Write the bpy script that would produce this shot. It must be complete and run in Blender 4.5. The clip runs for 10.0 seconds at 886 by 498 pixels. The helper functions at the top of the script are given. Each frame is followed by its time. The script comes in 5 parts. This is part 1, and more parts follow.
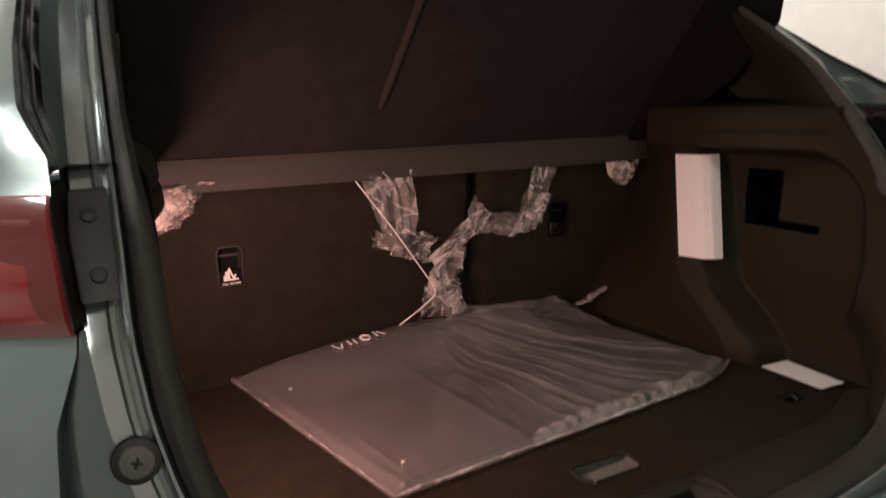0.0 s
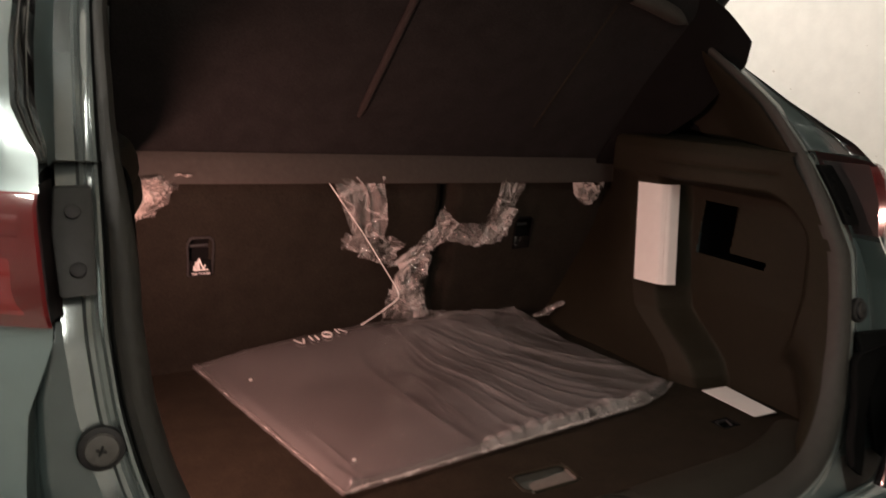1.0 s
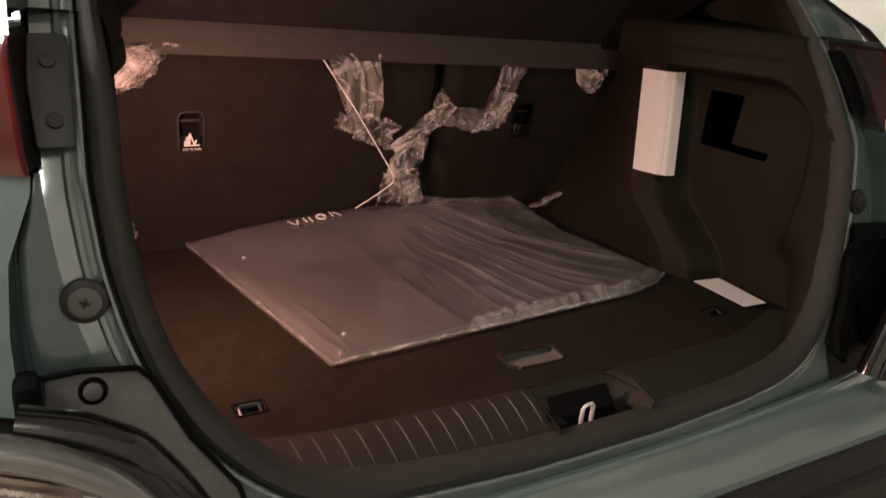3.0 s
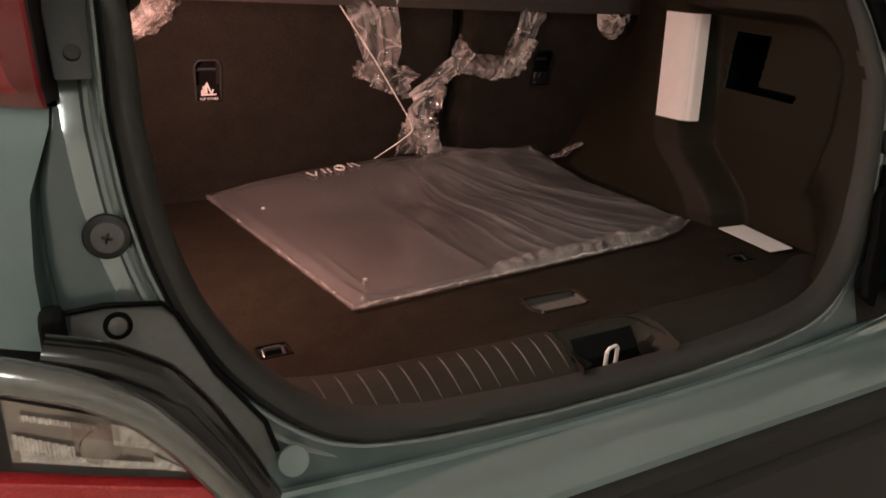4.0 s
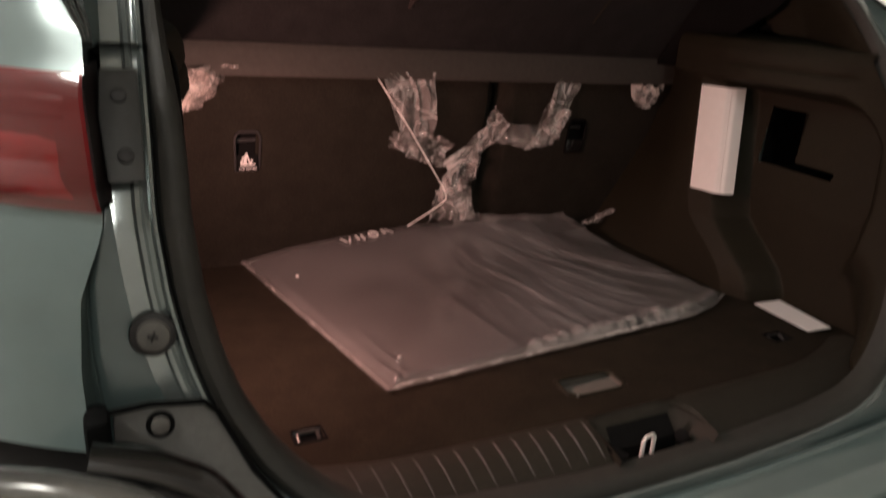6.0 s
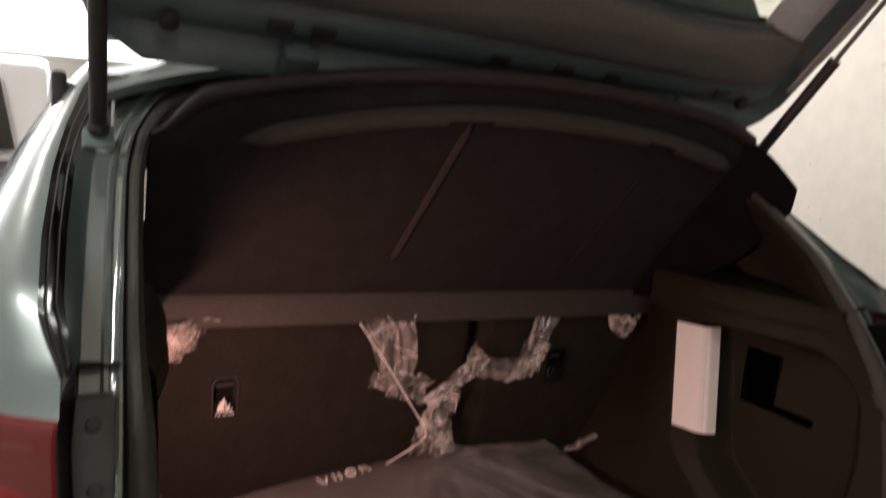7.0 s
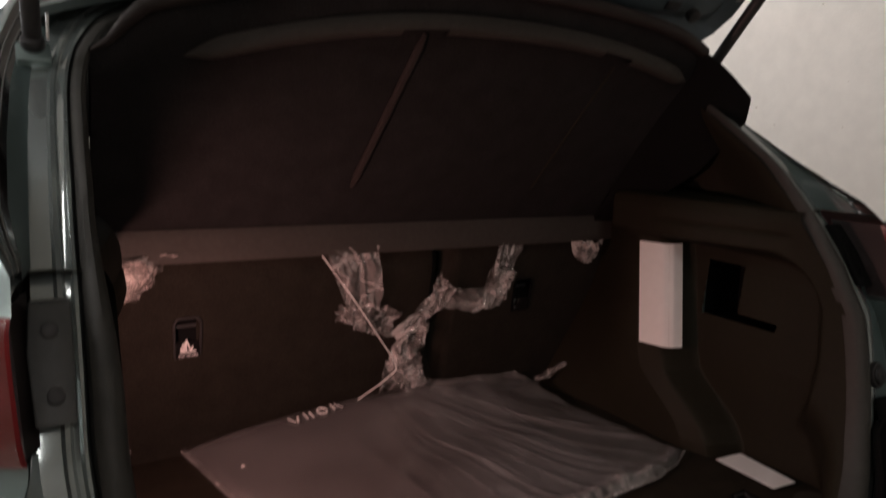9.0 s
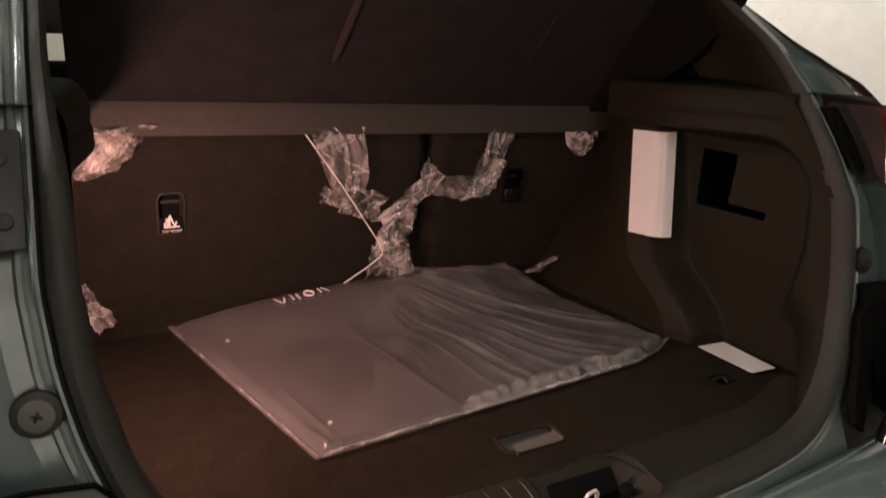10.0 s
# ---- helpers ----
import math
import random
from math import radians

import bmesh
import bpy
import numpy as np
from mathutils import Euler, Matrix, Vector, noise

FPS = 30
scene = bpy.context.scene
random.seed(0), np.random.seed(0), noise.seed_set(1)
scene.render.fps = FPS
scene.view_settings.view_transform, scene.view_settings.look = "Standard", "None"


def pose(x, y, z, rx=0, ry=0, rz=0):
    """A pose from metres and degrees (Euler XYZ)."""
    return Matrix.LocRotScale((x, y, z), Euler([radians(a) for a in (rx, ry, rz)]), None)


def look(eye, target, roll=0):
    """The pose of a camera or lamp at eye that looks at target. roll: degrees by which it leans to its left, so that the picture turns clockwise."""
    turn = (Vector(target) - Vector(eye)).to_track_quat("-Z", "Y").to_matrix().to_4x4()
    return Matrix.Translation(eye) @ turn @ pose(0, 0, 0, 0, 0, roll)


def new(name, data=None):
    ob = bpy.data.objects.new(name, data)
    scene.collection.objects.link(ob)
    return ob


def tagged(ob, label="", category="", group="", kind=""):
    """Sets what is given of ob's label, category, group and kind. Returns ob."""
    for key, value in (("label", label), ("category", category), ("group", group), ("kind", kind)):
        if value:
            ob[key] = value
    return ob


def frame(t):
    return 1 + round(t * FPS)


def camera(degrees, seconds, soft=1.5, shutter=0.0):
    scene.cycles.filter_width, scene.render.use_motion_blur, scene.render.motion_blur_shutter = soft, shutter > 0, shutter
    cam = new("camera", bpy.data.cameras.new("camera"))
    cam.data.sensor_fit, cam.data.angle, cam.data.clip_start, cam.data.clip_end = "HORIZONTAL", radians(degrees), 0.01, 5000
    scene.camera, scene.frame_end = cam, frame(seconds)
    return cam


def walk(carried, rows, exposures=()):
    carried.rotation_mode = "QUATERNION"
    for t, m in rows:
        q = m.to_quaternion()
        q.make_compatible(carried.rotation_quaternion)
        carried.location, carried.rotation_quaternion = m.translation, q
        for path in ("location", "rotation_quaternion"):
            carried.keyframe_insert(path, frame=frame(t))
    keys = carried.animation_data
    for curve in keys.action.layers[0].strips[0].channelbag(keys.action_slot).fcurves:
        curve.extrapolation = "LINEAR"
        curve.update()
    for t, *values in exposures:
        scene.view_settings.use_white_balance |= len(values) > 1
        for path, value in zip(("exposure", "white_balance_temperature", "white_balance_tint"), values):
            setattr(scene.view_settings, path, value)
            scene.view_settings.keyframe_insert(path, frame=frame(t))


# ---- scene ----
cam = camera(60.9, 10.0, shutter=0.7)
PATH = [
    (0, (-0.623, -0.631, 1.253), (0.27, 1.106, 0.825), -2.5),
    (0.5, (-0.636, -0.649, 1.292), (0.277, 1.083, 0.883), 0.8),
    (1, (-0.638, -0.67, 1.294), (0.326, 1.024, 0.844), 2.6),
    (1.5, (-0.637, -0.681, 1.274), (0.355, 0.97, 0.736), 3.8),
    (2, (-0.625, -0.681, 1.265), (0.341, 0.957, 0.644), 4.4),
    (2.5, (-0.62, -0.678, 1.263), (0.33, 0.955, 0.609), 4.4),
    (4, (-0.625, -0.675, 1.215), (0.259, 0.944, 0.442), 3.1),
    (4.5, (-0.632, -0.667, 1.209), (0.223, 0.956, 0.413), 2.8),
    (5, (-0.637, -0.66, 1.211), (0.199, 0.976, 0.42), 2.7),
    (5.2, (-0.635, -0.659, 1.215), (0.195, 0.987, 0.439), 2.7),
    (6.3, (-0.635, -0.632, 1.32), (0.223, 1.072, 0.718), 3.7),
    (6.5, (-0.63, -0.621, 1.357), (0.24, 1.105, 0.841), 3.8),
    (7, (-0.624, -0.604, 1.441), (0.284, 1.152, 1.134), 3.9),
    (7.5, (-0.635, -0.602, 1.458), (0.321, 1.151, 1.345), 3.4),
    (8, (-0.639, -0.601, 1.478), (0.368, 1.127, 1.46), 1.9),
    (8.5, (-0.624, -0.603, 1.411), (0.385, 1.11, 1.19), 1.3),
    (9, (-0.627, -0.598, 1.348), (0.378, 1.092, 0.985), 1.2),
    (9.5, (-0.598, -0.633, 1.29), (0.372, 1.053, 0.825), 1.5),
    (10, (-0.574, -0.638, 1.267), (0.368, 1.039, 0.717), 1.8),
]
walk(cam, [(t, look(eye, target, roll)) for t, eye, target, roll in PATH], exposures=[(0.0, 0.05, 6150, 9), (0.5, 0.05, 6200, 9), (1.0, 0.0, 6350, 8), (1.5, 0.05, 6450, 7), (2.0, 0.1, 6550, 7), (2.5, 0.1, 6500, 7), (4.0, 0.05, 6300, 6), (4.5, 0.05, 6300, 6), (5.0, 0.0, 6350, 6), (6.5, -0.05, 6100, 9), (7.0, -0.1, 6250, 10), (7.5, 0.0, 6350, 10), (8.0, -0.18, 6600, 11), (8.5, -0.4, 6000, 13), (9.0, -0.75, 6050, 12), (9.5, -0.2, 6200, 11), (10.0, 0.05, 6250, 9)])

# ---- world and light ----
world = bpy.data.worlds.new("garage_air")
scene.world = world
world.use_nodes = True
world.node_tree.nodes["Background"].inputs[0].default_value = (0.9, 0.85, 0.8, 1)
world.node_tree.nodes["Background"].inputs[1].default_value = 0.012


def area_lamp(name, place, target, sx, sy, power, color):
    la = bpy.data.lights.new(name, "AREA")
    la.shape, la.size, la.size_y, la.energy, la.color = "RECTANGLE", sx, sy, power, color
    ob = new(name, la)
    ob.matrix_world = look(place, target)
    return ob


# ---- materials ----
def mat(name, color, rough=0.5, metal=0.0, var=0.15, scale=30.0, bump=0.0, bscale=200.0, coat=0.0, spec=0.5, stain=0.0, rvar=0.0, crough=0.12):
    m = bpy.data.materials.new(name)
    m.use_nodes = True
    nt = m.node_tree
    b = nt.nodes["Principled BSDF"]
    b.inputs["Roughness"].default_value = rough
    b.inputs["Metallic"].default_value = metal
    b.inputs["Coat Weight"].default_value = coat
    b.inputs["Coat Roughness"].default_value = crough
    b.inputs["Specular IOR Level"].default_value = spec
    tc = nt.nodes.new("ShaderNodeTexCoord")
    def noise_node(sc, detail=4):
        n = nt.nodes.new("ShaderNodeTexNoise")
        n.inputs["Scale"].default_value = sc
        n.inputs["Detail"].default_value = detail
        nt.links.new(tc.outputs["Object"], n.inputs["Vector"])
        return n
    fine, wide = noise_node(scale), noise_node(max(scale / 18, 0.8), 3)
    ramp = nt.nodes.new("ShaderNodeMapRange")
    ramp.inputs["From Min"].default_value, ramp.inputs["From Max"].default_value = 0.3, 0.7
    ramp.inputs["To Min"].default_value, ramp.inputs["To Max"].default_value = 1 - var, 1 + var
    nt.links.new(fine.outputs["Fac"], ramp.inputs["Value"])
    ramp2 = nt.nodes.new("ShaderNodeMapRange")
    ramp2.inputs["From Min"].default_value, ramp2.inputs["From Max"].default_value = 0.3, 0.7
    w = max(stain, var * 0.6)
    ramp2.inputs["To Min"].default_value, ramp2.inputs["To Max"].default_value = 1 - w, 1 + w * 0.5
    nt.links.new(wide.outputs["Fac"], ramp2.inputs["Value"])
    mul = nt.nodes.new("ShaderNodeMath")
    mul.operation = "MULTIPLY"
    nt.links.new(ramp.outputs[0], mul.inputs[0])
    nt.links.new(ramp2.outputs[0], mul.inputs[1])
    col = nt.nodes.new("ShaderNodeVectorMath")
    col.operation = "SCALE"
    col.inputs[0].default_value = color
    nt.links.new(mul.outputs[0], col.inputs["Scale"])
    nt.links.new(col.outputs[0], b.inputs["Base Color"])
    if rvar:
        rr = nt.nodes.new("ShaderNodeMapRange")
        rr.inputs["From Min"].default_value, rr.inputs["From Max"].default_value = 0.3, 0.7
        rr.inputs["To Min"].default_value, rr.inputs["To Max"].default_value = max(rough - rvar, 0.02), rough + rvar
        nt.links.new(wide.outputs["Fac"], rr.inputs["Value"])
        nt.links.new(rr.outputs[0], b.inputs["Roughness"])
    if bump:
        bn = noise_node(bscale, 2)
        bm_ = nt.nodes.new("ShaderNodeBump")
        bm_.inputs["Strength"].default_value = bump
        bm_.inputs["Distance"].default_value = 0.002
        nt.links.new(bn.outputs["Fac"], bm_.inputs["Height"])
        nt.links.new(bm_.outputs[0], b.inputs["Normal"])
    return m


def grazing(nt, low, high):
    """Gloss that grows towards grazing angles, the same from either side."""
    lw = nt.nodes.new("ShaderNodeLayerWeight")
    lw.inputs["Blend"].default_value = 0.5
    pw = nt.nodes.new("ShaderNodeMath")
    pw.operation = "POWER"
    pw.inputs[1].default_value = 4.0
    nt.links.new(lw.outputs["Facing"], pw.inputs[0])
    sc = nt.nodes.new("ShaderNodeMath")
    sc.operation = "MULTIPLY_ADD"
    sc.inputs[1].default_value, sc.inputs[2].default_value = high - low, low
    nt.links.new(pw.outputs[0], sc.inputs[0])
    return lw, sc.outputs[0]


def film_mat(name, color, clear, rough, bump=0.6, bscale=60.0, vary=0.05, nscale=7.0, crease=0.0, milky=0.5, fan=None):
    """Thin clear plastic: see-through mixed with a milky sheet and a sharp gloss."""
    m = bpy.data.materials.new(name)
    m.use_nodes = True
    nt = m.node_tree
    b = nt.nodes["Principled BSDF"]
    b.inputs["Base Color"].default_value = (*color, 1)
    b.inputs["Roughness"].default_value = rough
    b.inputs["Specular IOR Level"].default_value = 0.9
    out = nt.nodes["Material Output"]
    tr = nt.nodes.new("ShaderNodeBsdfTransparent")
    tr.inputs[0].default_value = (0.93, 0.92, 0.91, 1)
    tc = nt.nodes.new("ShaderNodeTexCoord")
    n = nt.nodes.new("ShaderNodeTexNoise")
    n.inputs["Scale"].default_value, n.inputs["Detail"].default_value = nscale, 3
    nt.links.new(tc.outputs["Object"], n.inputs["Vector"])
    r = nt.nodes.new("ShaderNodeMapRange")
    r.inputs["From Min"].default_value, r.inputs["From Max"].default_value = 0.35, 0.65
    r.inputs["To Min"].default_value, r.inputs["To Max"].default_value = clear + vary, clear - vary
    nt.links.new(n.outputs["Fac"], r.inputs["Value"])
    n2 = nt.nodes.new("ShaderNodeTexNoise")
    n2.inputs["Scale"].default_value, n2.inputs["Detail"].default_value = bscale, 3
    nt.links.new(tc.outputs["Object"], n2.inputs["Vector"])
    height, see = n2.outputs["Fac"], r.outputs[0]
    if crease:
        # sharp creases between flat facets, milky where the film is folded
        warp = nt.nodes.new("ShaderNodeMix")
        warp.data_type = "VECTOR"
        warp.inputs["Factor"].default_value = 0.06
        nt.links.new(tc.outputs["Object"], warp.inputs[4])
        nt.links.new(n.outputs["Color"], warp.inputs[5])
        line = None
        for k, sc in enumerate((crease, crease * 2.1)):
            vo = nt.nodes.new("ShaderNodeTexNoise")
            vo.inputs["Scale"].default_value, vo.inputs["Detail"].default_value, vo.inputs["Distortion"].default_value = sc, 1.0, 0.8
            nt.links.new(warp.outputs[1], vo.inputs["Vector"])
            off = nt.nodes.new("ShaderNodeMath")
            off.operation = "SUBTRACT"
            off.inputs[1].default_value = 0.5
            nt.links.new(vo.outputs["Fac"], off.inputs[0])
            ab = nt.nodes.new("ShaderNodeMath")
            ab.operation = "ABSOLUTE"
            nt.links.new(off.outputs[0], ab.inputs[0])
            cr = nt.nodes.new("ShaderNodeMapRange")
            cr.inputs["From Min"].default_value, cr.inputs["From Max"].default_value = 0.0, 0.035
            cr.inputs["To Min"].default_value, cr.inputs["To Max"].default_value = milky, 1.0
            nt.links.new(ab.outputs[0], cr.inputs["Value"])
            if line is None:
                line, height = cr.outputs[0], ab.outputs[0]
            else:
                both = nt.nodes.new("ShaderNodeMath")
                both.operation = "MINIMUM"
                nt.links.new(line, both.inputs[0])
                nt.links.new(cr.outputs[0], both.inputs[1])
                line = both.outputs[0]
                ad = nt.nodes.new("ShaderNodeMath")
                ad.operation = "MULTIPLY_ADD"
                nt.links.new(ab.outputs[0], ad.inputs[0])
                ad.inputs[1].default_value = 0.5
                nt.links.new(height, ad.inputs[2])
                height = ad.outputs[0]
        ml = nt.nodes.new("ShaderNodeMath")
        ml.operation = "MULTIPLY"
        nt.links.new(line, ml.inputs[0])
        nt.links.new(r.outputs[0], ml.inputs[1])
        see = ml.outputs[0]
    if fan:
        # streaks that fan out from the gathered neck of the bag
        dv = nt.nodes.new("ShaderNodeVectorMath")
        dv.operation = "SUBTRACT"
        dv.inputs[1].default_value = fan
        nt.links.new(tc.outputs["Object"], dv.inputs[0])
        sp = nt.nodes.new("ShaderNodeSeparateXYZ")
        nt.links.new(dv.outputs[0], sp.inputs[0])
        at = nt.nodes.new("ShaderNodeMath")
        at.operation = "ARCTAN2"
        nt.links.new(sp.outputs[1], at.inputs[0])
        nt.links.new(sp.outputs[0], at.inputs[1])
        ln = nt.nodes.new("ShaderNodeVectorMath")
        ln.operation = "LENGTH"
        nt.links.new(dv.outputs[0], ln.inputs[0])
        cb = nt.nodes.new("ShaderNodeCombineXYZ")
        nt.links.new(at.outputs[0], cb.inputs[0])
        l3 = nt.nodes.new("ShaderNodeMath")
        l3.operation = "MULTIPLY"
        l3.inputs[1].default_value = 0.7
        nt.links.new(ln.outputs["Value"], l3.inputs[0])
        nt.links.new(l3.outputs[0], cb.inputs[1])
        sn = nt.nodes.new("ShaderNodeTexNoise")
        sn.inputs["Scale"].default_value, sn.inputs["Detail"].default_value, sn.inputs["Distortion"].default_value = 15.0, 5.0, 0.6
        nt.links.new(cb.outputs[0], sn.inputs["Vector"])
        sr = nt.nodes.new("ShaderNodeMapRange")
        sr.inputs["From Min"].default_value, sr.inputs["From Max"].default_value = 0.40, 0.66
        sr.inputs["To Min"].default_value, sr.inputs["To Max"].default_value = 1.05, 0.85
        nt.links.new(sn.outputs["Fac"], sr.inputs["Value"])
        # the film lies smooth over the mat, and streaked where it is loose
        loose = nt.nodes.new("ShaderNodeMapRange")
        loose.inputs["From Min"].default_value, loose.inputs["From Max"].default_value = -0.05, 0.06
        nt.links.new(sp.outputs[0], loose.inputs["Value"])
        calm = nt.nodes.new("ShaderNodeMix")
        calm.inputs[2].default_value = 1.03
        nt.links.new(loose.outputs[0], calm.inputs[0])
        nt.links.new(sr.outputs[0], calm.inputs[3])
        rough_height = nt.nodes.new("ShaderNodeMath")
        rough_height.operation = "MULTIPLY"
        nt.links.new(loose.outputs[0], rough_height.inputs[0])
        nt.links.new(sn.outputs["Fac"], rough_height.inputs[1])
        ml = nt.nodes.new("ShaderNodeMath")
        ml.operation = "MULTIPLY"
        nt.links.new(calm.outputs[0], ml.inputs[0])
        nt.links.new(r.outputs[0], ml.inputs[1])
        see, height = ml.outputs[0], rough_height.outputs[0]
    mix = nt.nodes.new("ShaderNodeMixShader")
    nt.links.new(see, mix.inputs[0])
    nt.links.new(b.outputs[0], mix.inputs[1])
    nt.links.new(tr.outputs[0], mix.inputs[2])
    gl = nt.nodes.new("ShaderNodeBsdfGlossy")
    gl.inputs["Roughness"].default_value = rough * 0.6
    lw, gloss = grazing(nt, 0.09, 0.6)
    mix2 = nt.nodes.new("ShaderNodeMixShader")
    nt.links.new(gloss, mix2.inputs[0])
    nt.links.new(mix.outputs[0], mix2.inputs[1])
    nt.links.new(gl.outputs[0], mix2.inputs[2])
    nt.links.new(mix2.outputs[0], out.inputs[0])
    bp = nt.nodes.new("ShaderNodeBump")
    bp.inputs["Strength"].default_value, bp.inputs["Distance"].default_value = bump, 0.006
    nt.links.new(height, bp.inputs["Height"])
    nt.links.new(bp.outputs[0], b.inputs["Normal"])
    nt.links.new(bp.outputs[0], gl.inputs["Normal"])
    nt.links.new(bp.outputs[0], lw.inputs["Normal"])
    return m


def glow_mat(name, color, strength):
    m = bpy.data.materials.new(name)
    m.use_nodes = True
    b = m.node_tree.nodes["Principled BSDF"]
    b.inputs["Base Color"].default_value = (*color, 1)
    b.inputs["Emission Color"].default_value = (*color, 1)
    b.inputs["Emission Strength"].default_value = strength
    return m


def glass_mat(name, color, rough=0.0):
    m = bpy.data.materials.new(name)
    m.use_nodes = True
    nt = m.node_tree
    tr = nt.nodes.new("ShaderNodeBsdfTransparent")
    tr.inputs[0].default_value = (*color, 1)
    gl = nt.nodes.new("ShaderNodeBsdfGlossy")
    gl.inputs["Roughness"].default_value = 0.02 + rough
    lw, gloss = grazing(nt, 0.04, 0.8)
    mix = nt.nodes.new("ShaderNodeMixShader")
    nt.links.new(gloss, mix.inputs[0])
    nt.links.new(tr.outputs[0], mix.inputs[1])
    nt.links.new(gl.outputs[0], mix.inputs[2])
    nt.links.new(mix.outputs[0], nt.nodes["Material Output"].inputs[0])
    return m


PAINT = mat("teal_paint", (0.172, 0.230, 0.225), 0.28, 0.25, 0.02, 60, coat=1.0, crough=0.05, stain=0.05)
# body teal raised in colour so the spoiler looks lit behind the glass
SPOILPAINT = mat("lightened_teal_paint", (0.28, 0.33, 0.315), 0.6, 0.0, 0.04, 60)
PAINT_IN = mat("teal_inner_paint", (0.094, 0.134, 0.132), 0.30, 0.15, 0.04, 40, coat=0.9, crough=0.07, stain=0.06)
PLATE = mat("dark_cover_plate", (0.055, 0.057, 0.055), 0.5, var=0.08, scale=120, bump=0.15, bscale=900)
# darker, duller body teal that stands for the gate's shade on the roof
ROOFPAINT = mat("shaded_roof_teal", (0.11, 0.145, 0.14), 0.5, 0.1, 0.04, 60, coat=0.15, stain=0.08)
# body teal lightened to put the flange's highlights into the colour
FLANGE = mat("highlit_teal_flange", (0.30, 0.345, 0.34), 0.17, 0.65, 0.03, 60, coat=1.0)
# gate's inner teal, darkened for the shade under the raised gate
GATE_SHADE = mat("shaded_gate_teal", (0.088, 0.116, 0.128), 0.5, 0.1, 0.08, 300, bump=0.06, bscale=500, coat=0.1, stain=0.15)
RUBBER = mat("seal_rubber", (0.0245, 0.0238, 0.0200), 0.62, var=0.12, scale=60, bump=0.2, bscale=700)
BLACK = mat("black_plastic", (0.022, 0.021, 0.021), 0.5, var=0.15, scale=90, bump=0.2, bscale=900)
GLOSSBLACK = mat("gloss_black_plastic", (0.006, 0.006, 0.006), 0.16, var=0.1, scale=40, coat=0.9, crough=0.05)
# glossy dark bezel, lightened to carry reflections of floor and wall
BEZEL = mat("reflecting_dark_bezel", (0.24, 0.245, 0.235), 0.16, 0.65, 0.1, 60, coat=0.7, crough=0.06)
SILLTRIM = mat("dark_sill_plastic", (0.0200, 0.0178, 0.0128), 0.62, var=0.12, scale=120, bump=0.35, bscale=1100, stain=0.12, spec=0.25)
SHELFTRIM = mat("shelf_strip_plastic", (0.042, 0.037, 0.032), 0.65, var=0.1, scale=120, bump=0.3, bscale=1000, spec=0.25)
SEAM = mat("shelf_seam_plastic", (0.026, 0.020, 0.018), 0.6, var=0.1, scale=120, spec=0.25)
# steel whitened so its colour carries the reflected light
STRIKER = mat("highlit_striker_steel", (0.92, 0.91, 0.88), 0.3, 0.25, 0.05, 80)
TRIM = mat("dark_trim_plastic", (0.0152, 0.0128, 0.0066), 0.62, var=0.12, scale=120, bump=0.35, bscale=1100, stain=0.12, spec=0.22)
GARNISH = mat("gate_garnish_plastic", (0.100, 0.092, 0.088), 0.6, var=0.12, scale=120, bump=0.3, bscale=1000, stain=0.1)
CLADDING = mat("black_cladding", (0.013, 0.012, 0.011), 0.55, var=0.2, scale=300, bump=0.5, bscale=700)
TRIM_IN = mat("gate_trim_plastic", (0.052, 0.045, 0.040), 0.6, var=0.12, scale=120, bump=0.3, bscale=1000)
GRIPGREY = mat("pale_grip_plastic", (0.105, 0.100, 0.088), 0.5, var=0.1, scale=100, bump=0.3, bscale=900)
GREYTRIM = mat("grey_trim_plastic", (0.115, 0.11, 0.10), 0.55, var=0.1, scale=100, bump=0.3, bscale=900)
RIBTRIM = mat("rib_plastic", (0.045, 0.042, 0.040), 0.5, var=0.12, scale=90, bump=0.2, bscale=900)
CARPET = mat("boot_carpet", (0.0195, 0.0152, 0.0102), 0.95, var=0.35, scale=420, bump=0.9, bscale=900, stain=0.15, spec=0.1)
SEATCLOTH = mat("seat_back_carpet", (0.0215, 0.0185, 0.0143), 0.95, var=0.3, scale=380, bump=0.8, bscale=900, stain=0.12, spec=0.1)
WINGFELT = mat("black_wing_felt", (0.007, 0.0062, 0.006), 0.9, var=0.3, scale=420, bump=0.8, bscale=900, spec=0.1)
FLEECE = mat("shelf_fleece", (0.0220, 0.0202, 0.0200), 0.95, var=0.3, scale=420, bump=0.8, bscale=900, stain=0.15, spec=0.1)
BRACKET = mat("grey_bracket_plastic", (0.125, 0.125, 0.116), 0.5, var=0.08, scale=120, bump=0.2, bscale=900)
CHROME = mat("bright_steel", (0.85, 0.84, 0.82), 0.38, 0.6, 0.05, 80)
DIMSTEEL = mat("dull_steel", (0.10, 0.095, 0.09), 0.3, 0.6, 0.1, 80)
# near-black for black parts and for shade put into recesses and gaps
BLACK_AND_SHADE = mat("black_parts_and_shade", (0.005, 0.005, 0.005), 0.8, var=0.1, scale=90, spec=0.08)
PAPER = mat("white_paper", (0.80, 0.78, 0.76), 0.6, var=0.02, scale=60, bump=0.05, bscale=300)
WHITE_MARK = mat("white_print", (0.75, 0.72, 0.70), 0.6, var=0.05, scale=200)
CORD = mat("white_cord", (0.78, 0.75, 0.72), 0.6, var=0.1, scale=300)
MATBLACK = mat("mat_felt", (0.045, 0.042, 0.043), 0.9, var=0.2, scale=350, bump=0.6, bscale=800, stain=0.15, spec=0.15)
